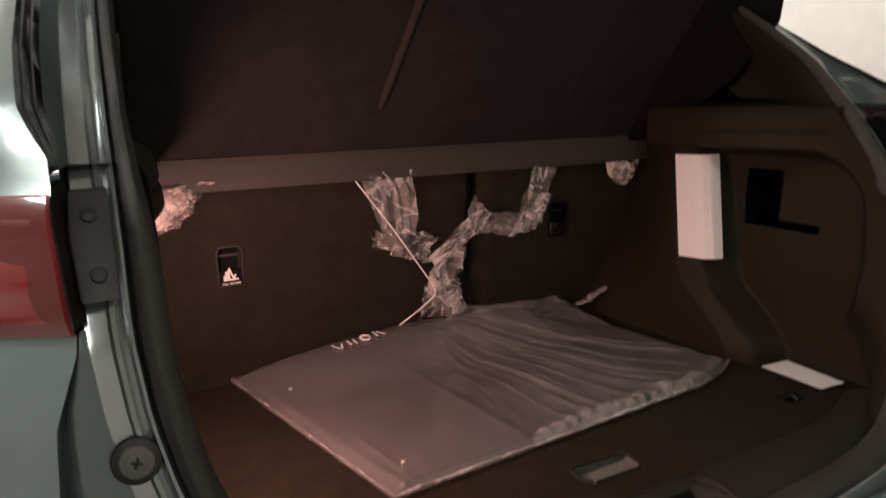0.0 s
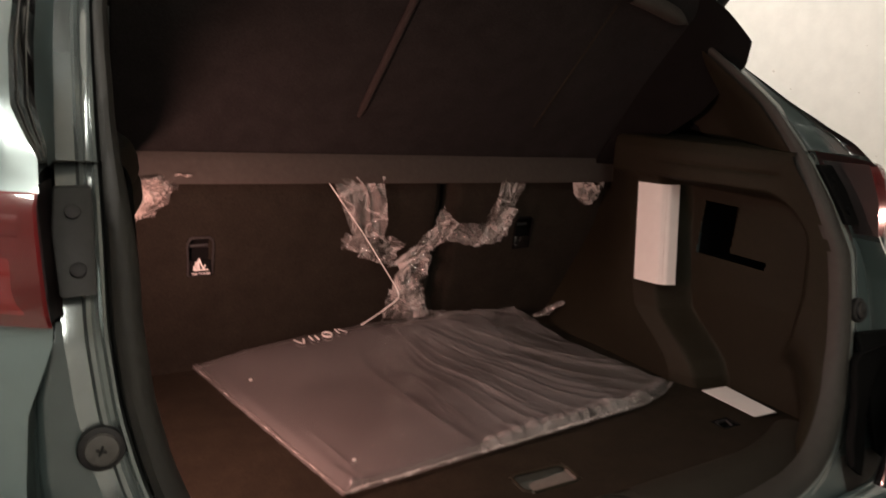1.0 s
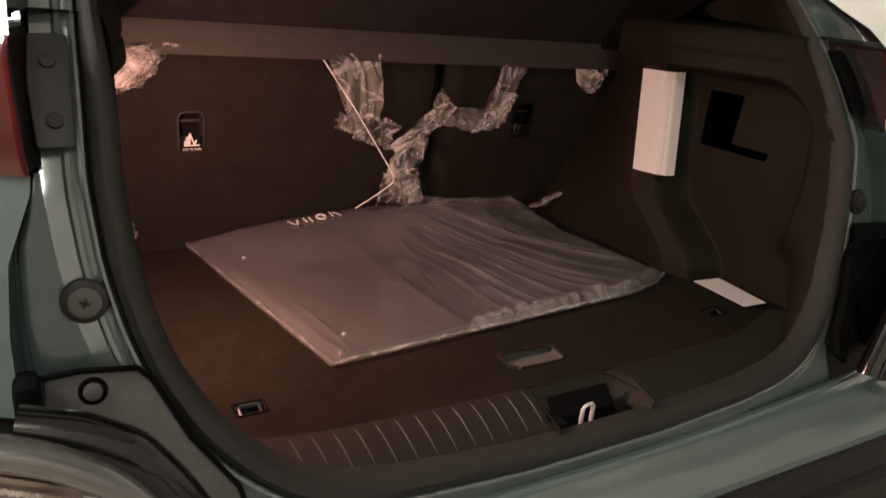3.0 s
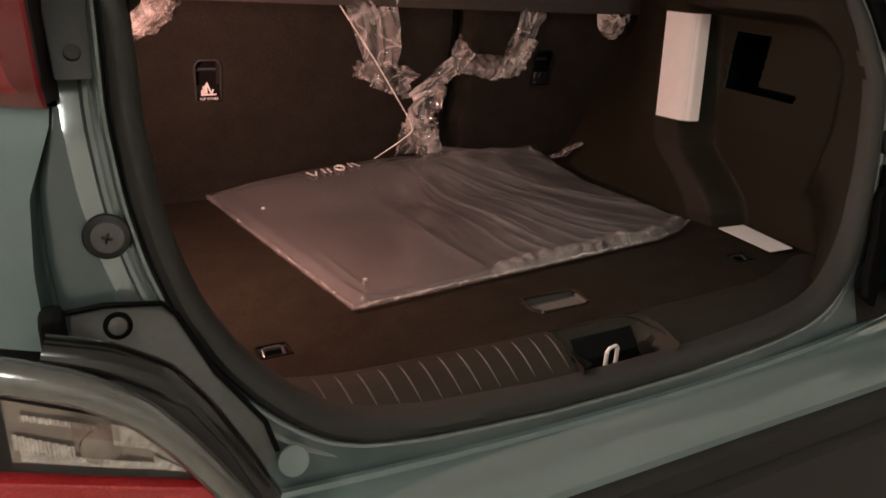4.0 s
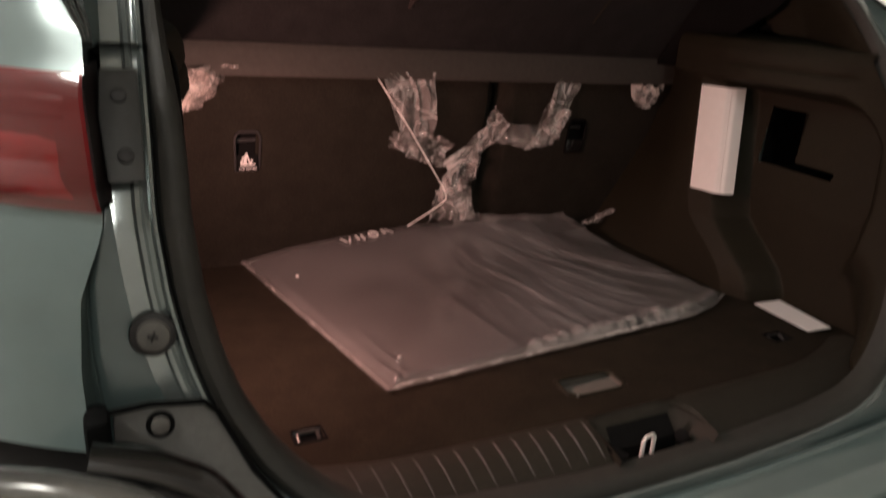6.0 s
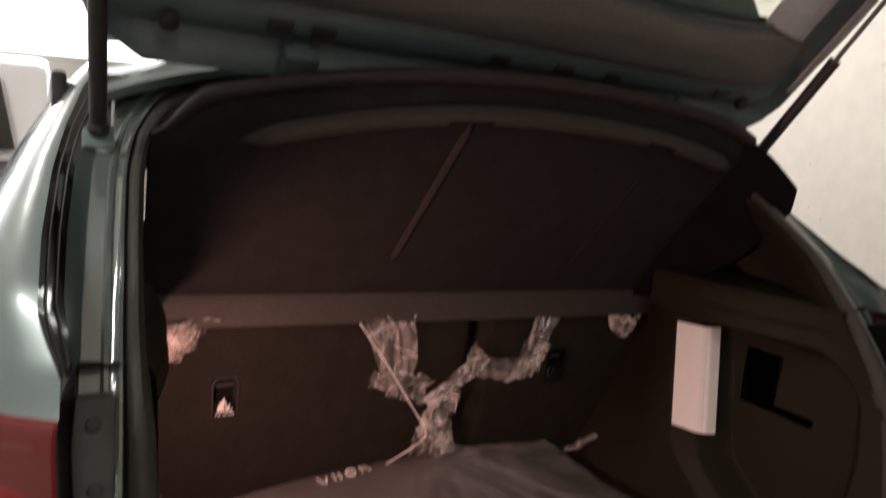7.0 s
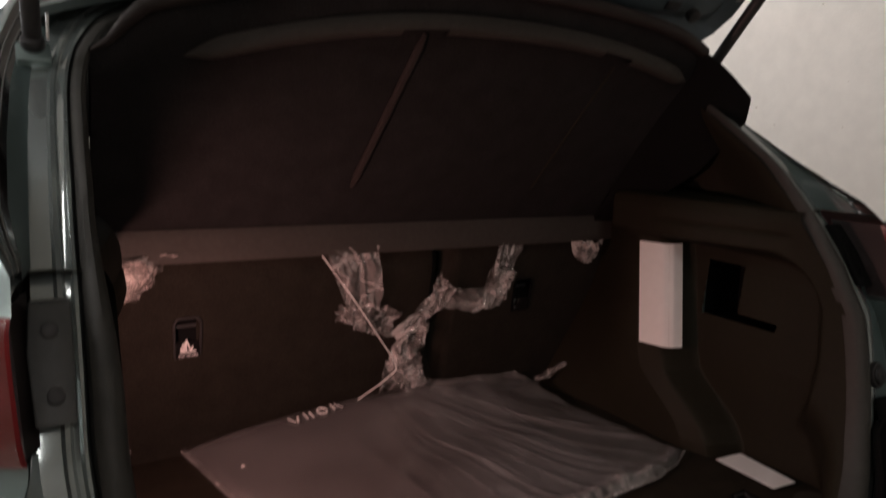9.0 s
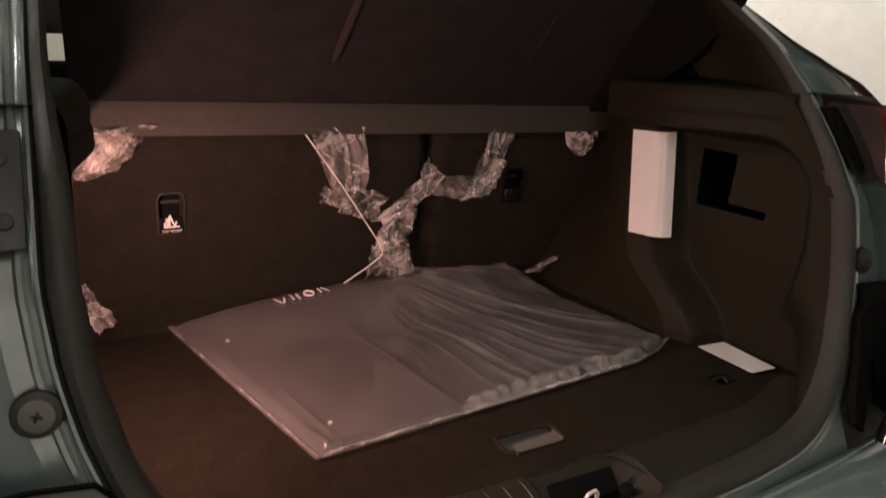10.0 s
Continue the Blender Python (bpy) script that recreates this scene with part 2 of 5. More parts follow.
PLASTER = mat("cream_plaster", (0.73, 0.69, 0.64), 0.85, var=0.04, scale=12, bump=0.25, bscale=60, stain=0.05)
DADO = mat("grey_wall_paint", (0.22, 0.22, 0.22), 0.7, var=0.06, scale=20, bump=0.2, bscale=80, stain=0.08)
GFLOOR = mat("painted_concrete", (0.52, 0.46, 0.40), 0.45, var=0.08, scale=9, bump=0.15, bscale=60, stain=0.15)
WHITEPAINT = mat("white_car_paint", (0.80, 0.80, 0.80), 0.25, 0.0, 0.02, 50, coat=0.8)
TYRE = mat("tyre_rubber", (0.02, 0.02, 0.02), 0.8, var=0.2, scale=60, bump=0.3, bscale=300)
REDLENS = mat("red_lens", (0.19, 0.014, 0.016), 0.40, var=0.08, scale=30, spec=0.25)
CLEARRED = film_mat("clear_red_plastic", (0.20, 0.006, 0.010), 0.66, 0.14, 0.0, 30)
# darkened copy of the inner teal, with the groove's shade in its colour
PAINT_SHADE = mat("shaded_teal_paint", (0.055, 0.080, 0.078), 0.5, 0.05, 0.05, 40, coat=0.15, stain=0.1)
# red brightened to stand for light coming through the lens
STOPRED = mat("lit_stop_red", (0.62, 0.035, 0.045), 0.3, var=0.1, scale=60, coat=0.5)
# grey lightened for the light falling on the gate's right side
GATELIT = mat("lit_gate_grey", (0.30, 0.298, 0.305), 0.45, var=0.08, scale=120, bump=0.2, bscale=900)
REDCORE = mat("red_lens_core", (0.56, 0.026, 0.030), 0.3, var=0.15, scale=50, coat=0.5)
SMOKED = mat("smoked_lens", (0.012, 0.008, 0.008), 0.42, var=0.1, scale=40, coat=0.0, spec=0.15)
REFLECTOR = mat("red_reflector", (0.55, 0.035, 0.04), 0.25, var=0.12, scale=300, bump=0.5, bscale=500, coat=0.7)
PRISM = mat("clear_prism", (0.92, 0.88, 0.84), 0.12, 0.55, 0.25, 90, bump=1.0, bscale=260, coat=0.8)
FOGGREY = mat("lamp_reflector", (0.42, 0.37, 0.34), 0.16, 0.65, 0.25, 40, coat=0.6, stain=0.25)
FILM = film_mat("clear_film", (0.95, 0.90, 0.87), 0.89, 0.08, 0.6, 20, 0.09, 12, crease=7.0, milky=0.70)
HEMFILM = film_mat("folded_film", (0.70, 0.68, 0.66), 0.84, 0.18, 0.4, 40, 0.12, 22, crease=9.0, milky=0.84)
COVERFILM = film_mat("crinkled_film", (0.98, 0.90, 0.85), 0.66, 0.07, 1.0, 70, 0.28, 40)
BAGFILM = film_mat("bag_film", (0.42, 0.405, 0.40), 0.765, 0.30, 0.16, 14, 0.04, 6, fan=(-0.03, 0.38, 0.0))
CLEARLENS = glass_mat("clear_lens", (0.97, 0.96, 0.95))
GLASS = glass_mat("tinted_glass", (0.80, 0.84, 0.78))
DARKGLASS = glass_mat("privacy_glass", (0.22, 0.25, 0.25))
LAMPGLOW = glow_mat("luggage_lamp_lens", (1.0, 0.52, 0.42), 6.0)
TUBEGLOW = glow_mat("tube_light", (1.0, 0.95, 0.88), 14.0)
# glow of the added fill panel on the west wall
FILLGLOW = glow_mat("fill_panel_glow", (1.0, 0.98, 0.96), 1.4)
SKYGLOW = glow_mat("bright_daylight", (1.0, 0.98, 0.96), 2.6)
HEATWIRE = mat("heating_wire", (0.34, 0.33, 0.29), 0.5)


# ---- building helpers ----
def base_of(ob):
    p = Vector((0, 0, 0))
    while ob:
        p = p + ob.location
        ob = ob.parent
    return p


def part(name, bm, material, parent=None, label="", smooth=True, kind=""):
    if parent:
        bm.transform(Matrix.Translation(-base_of(parent)))
    bmesh.ops.recalc_face_normals(bm, faces=bm.faces[:])
    me = bpy.data.meshes.new(name)
    bm.to_mesh(me)
    bm.free()
    if smooth:
        me.polygons.foreach_set("use_smooth", [True] * len(me.polygons))
        me.set_sharp_from_angle(angle=radians(38))
    me.materials.append(material)
    ob = new(name, me)
    if parent:
        ob.parent = parent
    if label:
        ob["label"] = label
    if kind:
        ob["kind"] = kind
    return ob


def thing(name, place, label, category, group="", kind=""):
    ob = new(name)
    ob.location = place
    ob.empty_display_size = 0.1
    return tagged(ob, label, category, group, kind)


def thicken(bm, t):
    bmesh.ops.recalc_face_normals(bm, faces=bm.faces[:])
    bmesh.ops.solidify(bm, geom=bm.faces[:], thickness=t)
    return bm


def grid(nu, nv, f, keep=None, close=False):
    """A sheet of nu by nv points f(u, v), u and v from 0 to 1."""
    bm = bmesh.new()
    vs = [[bm.verts.new(f(i / (nu if close else nu - 1), j / (nv - 1))) for j in range(nv)] for i in range(nu)]
    for i in range(nu if close else nu - 1):
        for j in range(nv - 1):
            if keep is None or keep((i + 0.5) / (nu - 1), (j + 0.5) / (nv - 1)):
                k = (i + 1) % nu
                bm.faces.new((vs[i][j], vs[k][j], vs[k][j + 1], vs[i][j + 1]))
    return bm


def box(c, s, bevel=0.0, m=None, seg=2):
    bm = bmesh.new()
    bmesh.ops.create_cube(bm, size=1.0, matrix=Matrix.Diagonal((*s, 1)))
    if bevel:
        bmesh.ops.bevel(bm, geom=bm.edges[:], offset=bevel, segments=seg, affect="EDGES", profile=0.5)
    if m is not None:
        bm.transform(m)
    bm.transform(Matrix.Translation(c))
    return bm


def smooth_line(pts, n, closed=False):
    p = np.array(pts, float)
    if closed:
        p = np.vstack([p, p[:1]])
    d = np.r_[0, np.cumsum(np.linalg.norm(np.diff(p, axis=0), axis=1))]
    s = np.linspace(0, d[-1], n * 4 + (0 if closed else 1))
    if closed:
        s = np.linspace(0, d[-1], n * 4 + 1)[:-1]
    q = np.stack([np.interp(s, d, p[:, k]) for k in range(p.shape[1])], 1)
    for _ in range(2):
        if closed:
            q = (np.roll(q, 2, 0) + np.roll(q, -2, 0) + np.roll(q, 1, 0) + np.roll(q, -1, 0) + q) / 5
        else:
            r = q.copy()
            r[2:-2] = (q[:-4] + q[1:-3] + q[2:-2] + q[3:-1] + q[4:]) / 5
            q = r
    return q[::4]


def tube(pts, r, n=8, caps=True):
    bm = bmesh.new()
    P = [Vector(p) for p in pts]
    rad = r if hasattr(r, "__len__") else [r] * len(P)
    rings = []
    for i, p in enumerate(P):
        t = (P[min(i + 1, len(P) - 1)] - P[max(i - 1, 0)]).normalized()
        a = t.orthogonal().normalized() if i == 0 else (last - t * last.dot(t)).normalized()
        last = a
        b = t.cross(a)
        rings.append([bm.verts.new(p + (a * math.cos(k * math.tau / n) + b * math.sin(k * math.tau / n)) * rad[i]) for k in range(n)])
    for i in range(len(P) - 1):
        for k in range(n):
            bm.faces.new((rings[i][k], rings[i][(k + 1) % n], rings[i + 1][(k + 1) % n], rings[i + 1][k]))
    if caps:
        bm.faces.new(rings[0])
        bm.faces.new(rings[-1])
    return bm


def prism(poly, place, depth, bevel=0.0):
    """A plate from a closed outline of (a, b); place(a, b, c) puts it into the world, c from 0 to depth."""
    bm = bmesh.new()
    lo = [bm.verts.new(place(a, b, 0.0)) for a, b in poly]
    hi = [bm.verts.new(place(a, b, depth)) for a, b in poly]
    n = len(poly)
    bm.faces.new(lo)
    bm.faces.new(hi)
    for i in range(n):
        bm.faces.new((lo[i], lo[(i + 1) % n], hi[(i + 1) % n], hi[i]))
    bmesh.ops.recalc_face_normals(bm, faces=bm.faces[:])
    if bevel:
        bmesh.ops.bevel(bm, geom=bm.edges[:], offset=bevel, segments=2, affect="EDGES", profile=0.5)
    return bm


def disc(c, axis, r, h, n=28, bevel=0.0):
    bm = bmesh.new()
    bmesh.ops.create_cone(bm, cap_ends=True, segments=n, radius1=r, radius2=r, depth=h)
    if bevel:
        bmesh.ops.bevel(bm, geom=[e for e in bm.edges if len(e.link_faces) == 2 and e.calc_face_angle(0) > 1], offset=bevel, segments=2, affect="EDGES", profile=0.5)
    bm.transform(Matrix.Translation(c) @ Vector(axis).to_track_quat("Z", "Y").to_matrix().to_4x4())
    return bm


def join(*bms):
    out = bmesh.new()
    for b in bms:
        me = bpy.data.meshes.new("tmp")
        b.to_mesh(me)
        out.from_mesh(me)
        bpy.data.meshes.remove(me)
        b.free()
    return out


def ease(a, b, x):
    t = min(max((x - a) / (b - a), 0.0), 1.0)
    return t * t * (3 - 2 * t)


def lerp(x, xs, ys):
    return float(np.interp(x, xs, ys))


# ---- the garage ----
def wall_slab(name, c, s, material, label):
    return tagged(part(name, box(c, s, 0.0), material, smooth=False), label, "wall", kind="structure")


tagged(part("floor", box((-0.5, 2.0, -0.1), (12.0, 16.0, 0.2)), GFLOOR, smooth=False), "worn cream painted concrete garage floor", "floor", kind="structure")
tagged(part("ceiling", box((-0.5, 2.0, 3.3), (12.0, 16.0, 0.2)), PLASTER, smooth=False), "plain cream plastered garage ceiling", "ceiling", kind="structure")
wall_slab("wall_east", (3.3, 2.0, 1.6), (0.2, 16.0, 3.2), PLASTER, "cream plastered wall with small scuffs and stains")
wall_slab("wall_south", (-0.5, -4.1, 1.6), (12.0, 0.2, 3.2), PLASTER, "cream plastered wall behind the car")
wall_slab("wall_west", (-5.6, 2.0, 1.6), (0.2, 16.0, 3.2), PLASTER, "cream plastered side wall")
wall_slab("wall_north_low", (-0.5, 8.1, 0.95), (12.0, 0.2, 1.9), PLASTER, "cream plastered wall below the high window")
wall_slab("wall_north_top", (-0.5, 8.1, 3.1), (12.0, 0.2, 0.2), PLASTER, "cream lintel above the high window")
tagged(part("backdrop", box((-0.5, 8.6, 2.5), (12.0, 0.05, 1.6)), SKYGLOW, smooth=False), "overexposed white daylight behind the window", "backdrop", kind="structure")
tagged(part("trim", box((3.19, 2.0, 0.30), (0.024, 15.9, 0.60), 0.004), DADO), "dark grey painted dado along the wall", "dado", kind="structure")
win = thing("window_1", (-0.5, 8.0, 1.9), "high strip window full of white daylight", "window", kind="structure")
part("window_sill", box((-0.5, 7.97, 1.91), (11.8, 0.10, 0.04), 0.006), PLASTER, win)
for k in range(6):
    part("window_frame", box((-5.4 + k * 1.95, 8.05, 2.46), (0.05, 0.06, 1.06), 0.006), BLACK, win)
# small scuffs on the plaster wall
rnd = random.Random(5)
scuff = bmesh.new()
for k in range(34):
    y, z = rnd.uniform(0.8, 4.2), rnd.uniform(0.9, 2.6)
    r = rnd.uniform(0.002, 0.008)
    vs = [scuff.verts.new((3.197, y + r * rnd.uniform(0.5, 1.8) * math.cos(a), z + r * rnd.uniform(0.4, 1.0) * math.sin(a))) for a in [j * math.tau / 7 for j in range(7)]]
    f = scuff.faces.new(vs)
    e = bmesh.ops.extrude_face_region(scuff, geom=[f])
    for v in e["geom"]:
        if isinstance(v, bmesh.types.BMVert):
            v.co.x -= 0.002
tagged(part("wall_scuff", scuff, GFLOOR, smooth=False), "small grey chips and scuffs in the plaster wall", "scuffs", kind="stuff")


def ceiling_light(x, y):
    lt = thing("ceiling_light", (x, y, 3.2), "white twin tube ceiling light, switched on", "ceiling light", "garage ceiling lights")
    part("housing", box((x, y, 3.17), (0.22, 1.5, 0.06), 0.01), WHITEPAINT, lt)
    for s in (-1, 1):
        part("tube", tube([(x + s * 0.055, y - 0.7, 3.115), (x + s * 0.055, y + 0.7, 3.115)], 0.018, 10), TUBEGLOW, lt)
    return lt


LIGHTS = [(-2.2, 0.2), (-2.2, 3.6), (2.0, 2.4), (-0.6, -2.6)]
for (x, y), power in zip(LIGHTS, (44.0, 36.0, 42.0, 15.5)):
    ceiling_light(x, y)
    area_lamp("tube_lamp", (x, y, 3.08), (x, y, 0), 0.2, 1.4, power, (1.0, 0.90, 0.80))
area_lamp("window_daylight", (-0.5, 7.9, 2.5), (-0.5, 3.0, 0.8), 9.0, 0.9, 120.0, (0.95, 0.98, 1.0))
# the luggage lamp's own light
area_lamp("luggage_light", (-0.553, 0.27, 1.058), (-0.24, 0.42, 0.86), 0.07, 0.026, 8.2, (1.0, 0.495, 0.40))


# ---- parked white car far off, plus an unseen one for reflections ----
def white_car(x, y):
    c = thing("parked_car", (x, y, 0), "tall white parked car; the near copy only feeds reflections", "car")
    prof = [(-0.55, 0.0), (-0.60, 0.35), (-0.50, 0.62), (-0.10, 0.70), (0.55, 0.98), (1.05, 1.04), (1.9, 1.04), (2.5, 1.0), (3.0, 0.68), (3.45, 0.60), (3.5, 0.1)]

    def side(a, b, cc):
        return (x - 0.9 + cc, y + a, 0.28 + b * 1.22)
    bm = prism([(a, b * 0.62 + 0.02) for a, b in prof], side, 1.8, 0.05)
    part("body", bm, WHITEPAINT, c)
    cab = [(0.0, 0.64), (0.55, 1.17), (1.1, 1.24), (1.9, 1.22), (2.45, 1.14), (2.85, 0.64)]
    part("cabin", prism(cab, lambda a, b, cc: (x - 0.78 + cc * 0.96 + (0.02 if cc == 0 else 0), y + a, 0.28 + b * 1.22), 1.6, 0.08), WHITEPAINT, c)
    part("rear_window", prism([(-0.55, 0.0), (0.55, 0.0), (0.45, 0.40), (-0.45, 0.40)], lambda a, b, cc: (x + a, y + 0.02 + b * 0.95 - cc, 0.28 + 0.86 + b * 1.2), 0.03, 0.005), GLOSSBLACK, c)
    for s in (-1, 1):
        part("side_window", prism([(0.35, 0.76), (0.65, 1.10), (1.9, 1.14), (2.45, 0.76)], lambda a, b, cc: (x + s * (0.775 + cc), y + a, 0.28 + b * 1.22), 0.02, 0.004), GLOSSBLACK, c)
        part("tail_lamp", box((x + s * 0.70, y - 0.55, 1.0), (0.30, 0.12, 0.14), 0.03), REDLENS, c)
        for wy in (0.15, 2.75):
            part("wheel", disc((x + s * 0.80, y + wy, 0.31), (1, 0, 0), 0.31, 0.20, 32, 0.03), TYRE, c)
    return c


white_car(-1.42, 5.0)
# unseen copy added as a reflector for the left quarter panel
white_car(-3.5, -0.2)
# added window-like panel, out of view, to light the car from the left
win = thing("added_glow_panel", (-5.5, 2.3, 1.5), "unseen glowing panel added to brighten the car's left side", "window", kind="structure")
part("glow_pane", box((-5.47, 2.3, 2.1), (0.03, 2.2, 1.2)), FILLGLOW, win, smooth=False)
for k in range(3):
    part("window_frame", box((-5.44, 1.2 + k * 1.1, 2.1), (0.05, 0.06, 1.3), 0.006), BLACK, win)
for z in (1.47, 2.73):
    part("window_frame", box((-5.44, 2.3, z), (0.05, 2.3, 0.06), 0.006), BLACK, win)
# fill light that goes with the added west panel
area_lamp("window_daylight", (-5.38, 2.3, 2.1), (0.0, 1.2, 1.2), 2.1, 1.1, 38.0, (0.95, 0.98, 1.0))

# ---- the car: shape of its tail ----
SZ = [0.55, 0.70, 0.75, 0.85, 0.935, 1.03, 1.11, 1.175, 1.27, 1.33, 1.40, 1.47, 1.55]
SY = [-0.06, -0.035, -0.015, 0.03, 0.055, 0.08, 0.125, 0.175, 0.265, 0.35, 0.455, 0.55, 0.66]


def tail(z):
    """How far forward the rim of the boot opening lies at height z."""
    return lerp(z, SZ, SY)


RIM = [(0, 0.669), (0.12, 0.670), (0.28, 0.680), (0.36, 0.692), (0.41, 0.710), (0.447, 0.735), (0.48, 0.765), (0.51, 0.80), (0.538, 0.85),
       (0.556, 0.905), (0.568, 0.965), (0.574, 1.04), (0.570, 1.11), (0.566, 1.18), (0.562, 1.24), (0.556, 1.30), (0.546, 1.37), (0.531, 1.415),
       (0.498, 1.458), (0.435, 1.490), (0.30, 1.508), (0.15, 1.516), (0, 1.518)]
FULL = RIM + [(-x, z) for x, z in RIM[-2:0:-1]]
NR = 180
RIMXZ = smooth_line(FULL, NR, closed=True)
TAN = np.roll(RIMXZ, -1, 0) - np.roll(RIMXZ, 1, 0)
NRM = np.stack([TAN[:, 1], -TAN[:, 0]], 1)
NRM /= np.linalg.norm(NRM, axis=1, keepdims=True)


def rim(i, off, dy):
    if off < 0:
        off *= 1 - (0.68 if RIMXZ[i % NR][0] > 0.45 else 0.42) * ease(1.08, 1.25, RIMXZ[i % NR][1])
    x, z = RIMXZ[i % NR] + NRM[i % NR] * off
    return (x, tail(z) + dy, z)


def ring(sections):
    n = len(sections)
    return grid(NR, n, lambda u, v: rim(round(u * NR), *sections[round(v * (n - 1))]), close=True)


def rim_x(z, off=0.0):
    """Half the opening's width at height z."""
    k = [i for i in range(NR) if RIMXZ[i][0] > 0.2]
    k.sort(key=lambda i: RIMXZ[i][1])
    return lerp(z, [RIMXZ[i][1] for i in k], [RIMXZ[i][0] for i in k]) + off


LIP0 = min(range(NR // 2), key=lambda i: abs(RIMXZ[i][0] - 0.30) + (RIMXZ[i][1] > 1))
LIP1 = min(range(NR // 2), key=lambda i: abs(RIMXZ[i][0] - 0.485) + (RIMXZ[i][1] > 1))
car = thing("car", (0, 0, 0), "teal green compact hatchback with its tailgate open", "car")

part("boot_seal", ring([(-0.030, 0.012), (-0.030, -0.004), (-0.026, -0.013), (-0.018, -0.018), (-0.010, -0.017), (-0.003, -0.010), (-0.001, 0.006)]), RUBBER, car, "dark grey rubber seal round the boot opening")
part("opening_flange", ring([(-0.002, 0.02), (0.000, 0.004), (0.003, -0.005), (0.006, -0.006), (0.009, 0.001), (0.013, 0.003), (0.016, -0.002), (0.020, -0.003), (0.023, 0.004), (0.036, 0.006), (0.042, 0.006)]), FLANGE, car, "teal painted steel flange round the boot opening")


def panel_x(z):
    return lerp(z, [0.70, 0.84, 0.92, 0.985, 1.05, 1.165, 1.205, 1.225, 1.25, 1.31, 1.37, 1.42, 1.47, 1.52], [0.655, 0.652, 0.654, 0.648, 0.622, 0.626, 0.624, 0.634, 0.643, 0.640, 0.630, 0.614, 0.592, 0.56])


def panel_y(z):
    return tail(z) - lerp(z, [0.70, 0.9, 1.0, 1.06, 1.12, 1.175, 1.21, 1.27, 1.33, 1.4, 1.52], [0.06, 0.032, 0.034, 0.040, 0.07, 0.092, 0.082, 0.006, -0.016, -0.03, -0.01])


def edge_x(z, s):
    """The outer skin's edge beside the opening."""
    return panel_x(z) - (0.018 * ease(1.195, 1.24, z) * (1 - ease(1.36, 1.45, z)) if s > 0 else 0.0)


def back_y(z, s):
    """How far back that edge lies; the crown of the panel is fuller on the one side."""
    return panel_y(z) - (lerp(z, [1.18, 1.22, 1.27, 1.33, 1.40, 1.50], [0, 0.024, 0.075, 0.068, 0.045, 0]) if s < 0 else 0.0)


def side_x(z):
    return lerp(z, [0.3, 0.6, 0.86, 1.0, 1.1, 1.2, 1.3, 1.4, 1.48, 1.53], [0.86, 0.90, 0.905, 0.895, 0.855, 0.785, 0.715, 0.66, 0.61, 0.565])


def skin(a, z, s, out=0.0):
    """The outer skin: a from 0 at the edge by the opening, round the corner at 1, on to 2 far along the side."""
    x0, y0, x1 = edge_x(z, s), back_y(z, s), side_x(z)
    depth = lerp(z, [0.8, 1.05, 1.2, 1.5], [0.34, 0.34, 0.30, 0.20])
    if a <= 1:
        xc = x0 + (x1 - x0) * 0.80
        yc = y0 + 0.56 * (xc - x0)
        x = (1 - a) ** 2 * x0 + 2 * a * (1 - a) * xc + a * a * x1 + out * 0.5 * (1 + a)
        y = (1 - a) ** 2 * y0 + 2 * a * (1 - a) * yc + a * a * (y0 + depth) - out * (1 - a)
    else:
        x = x1 + out + 0.012 * math.sin((a - 1) * math.pi)
        y = y0 + depth + (a - 1) * (2.3 - y0 - depth)
    return (s * x, y, z)


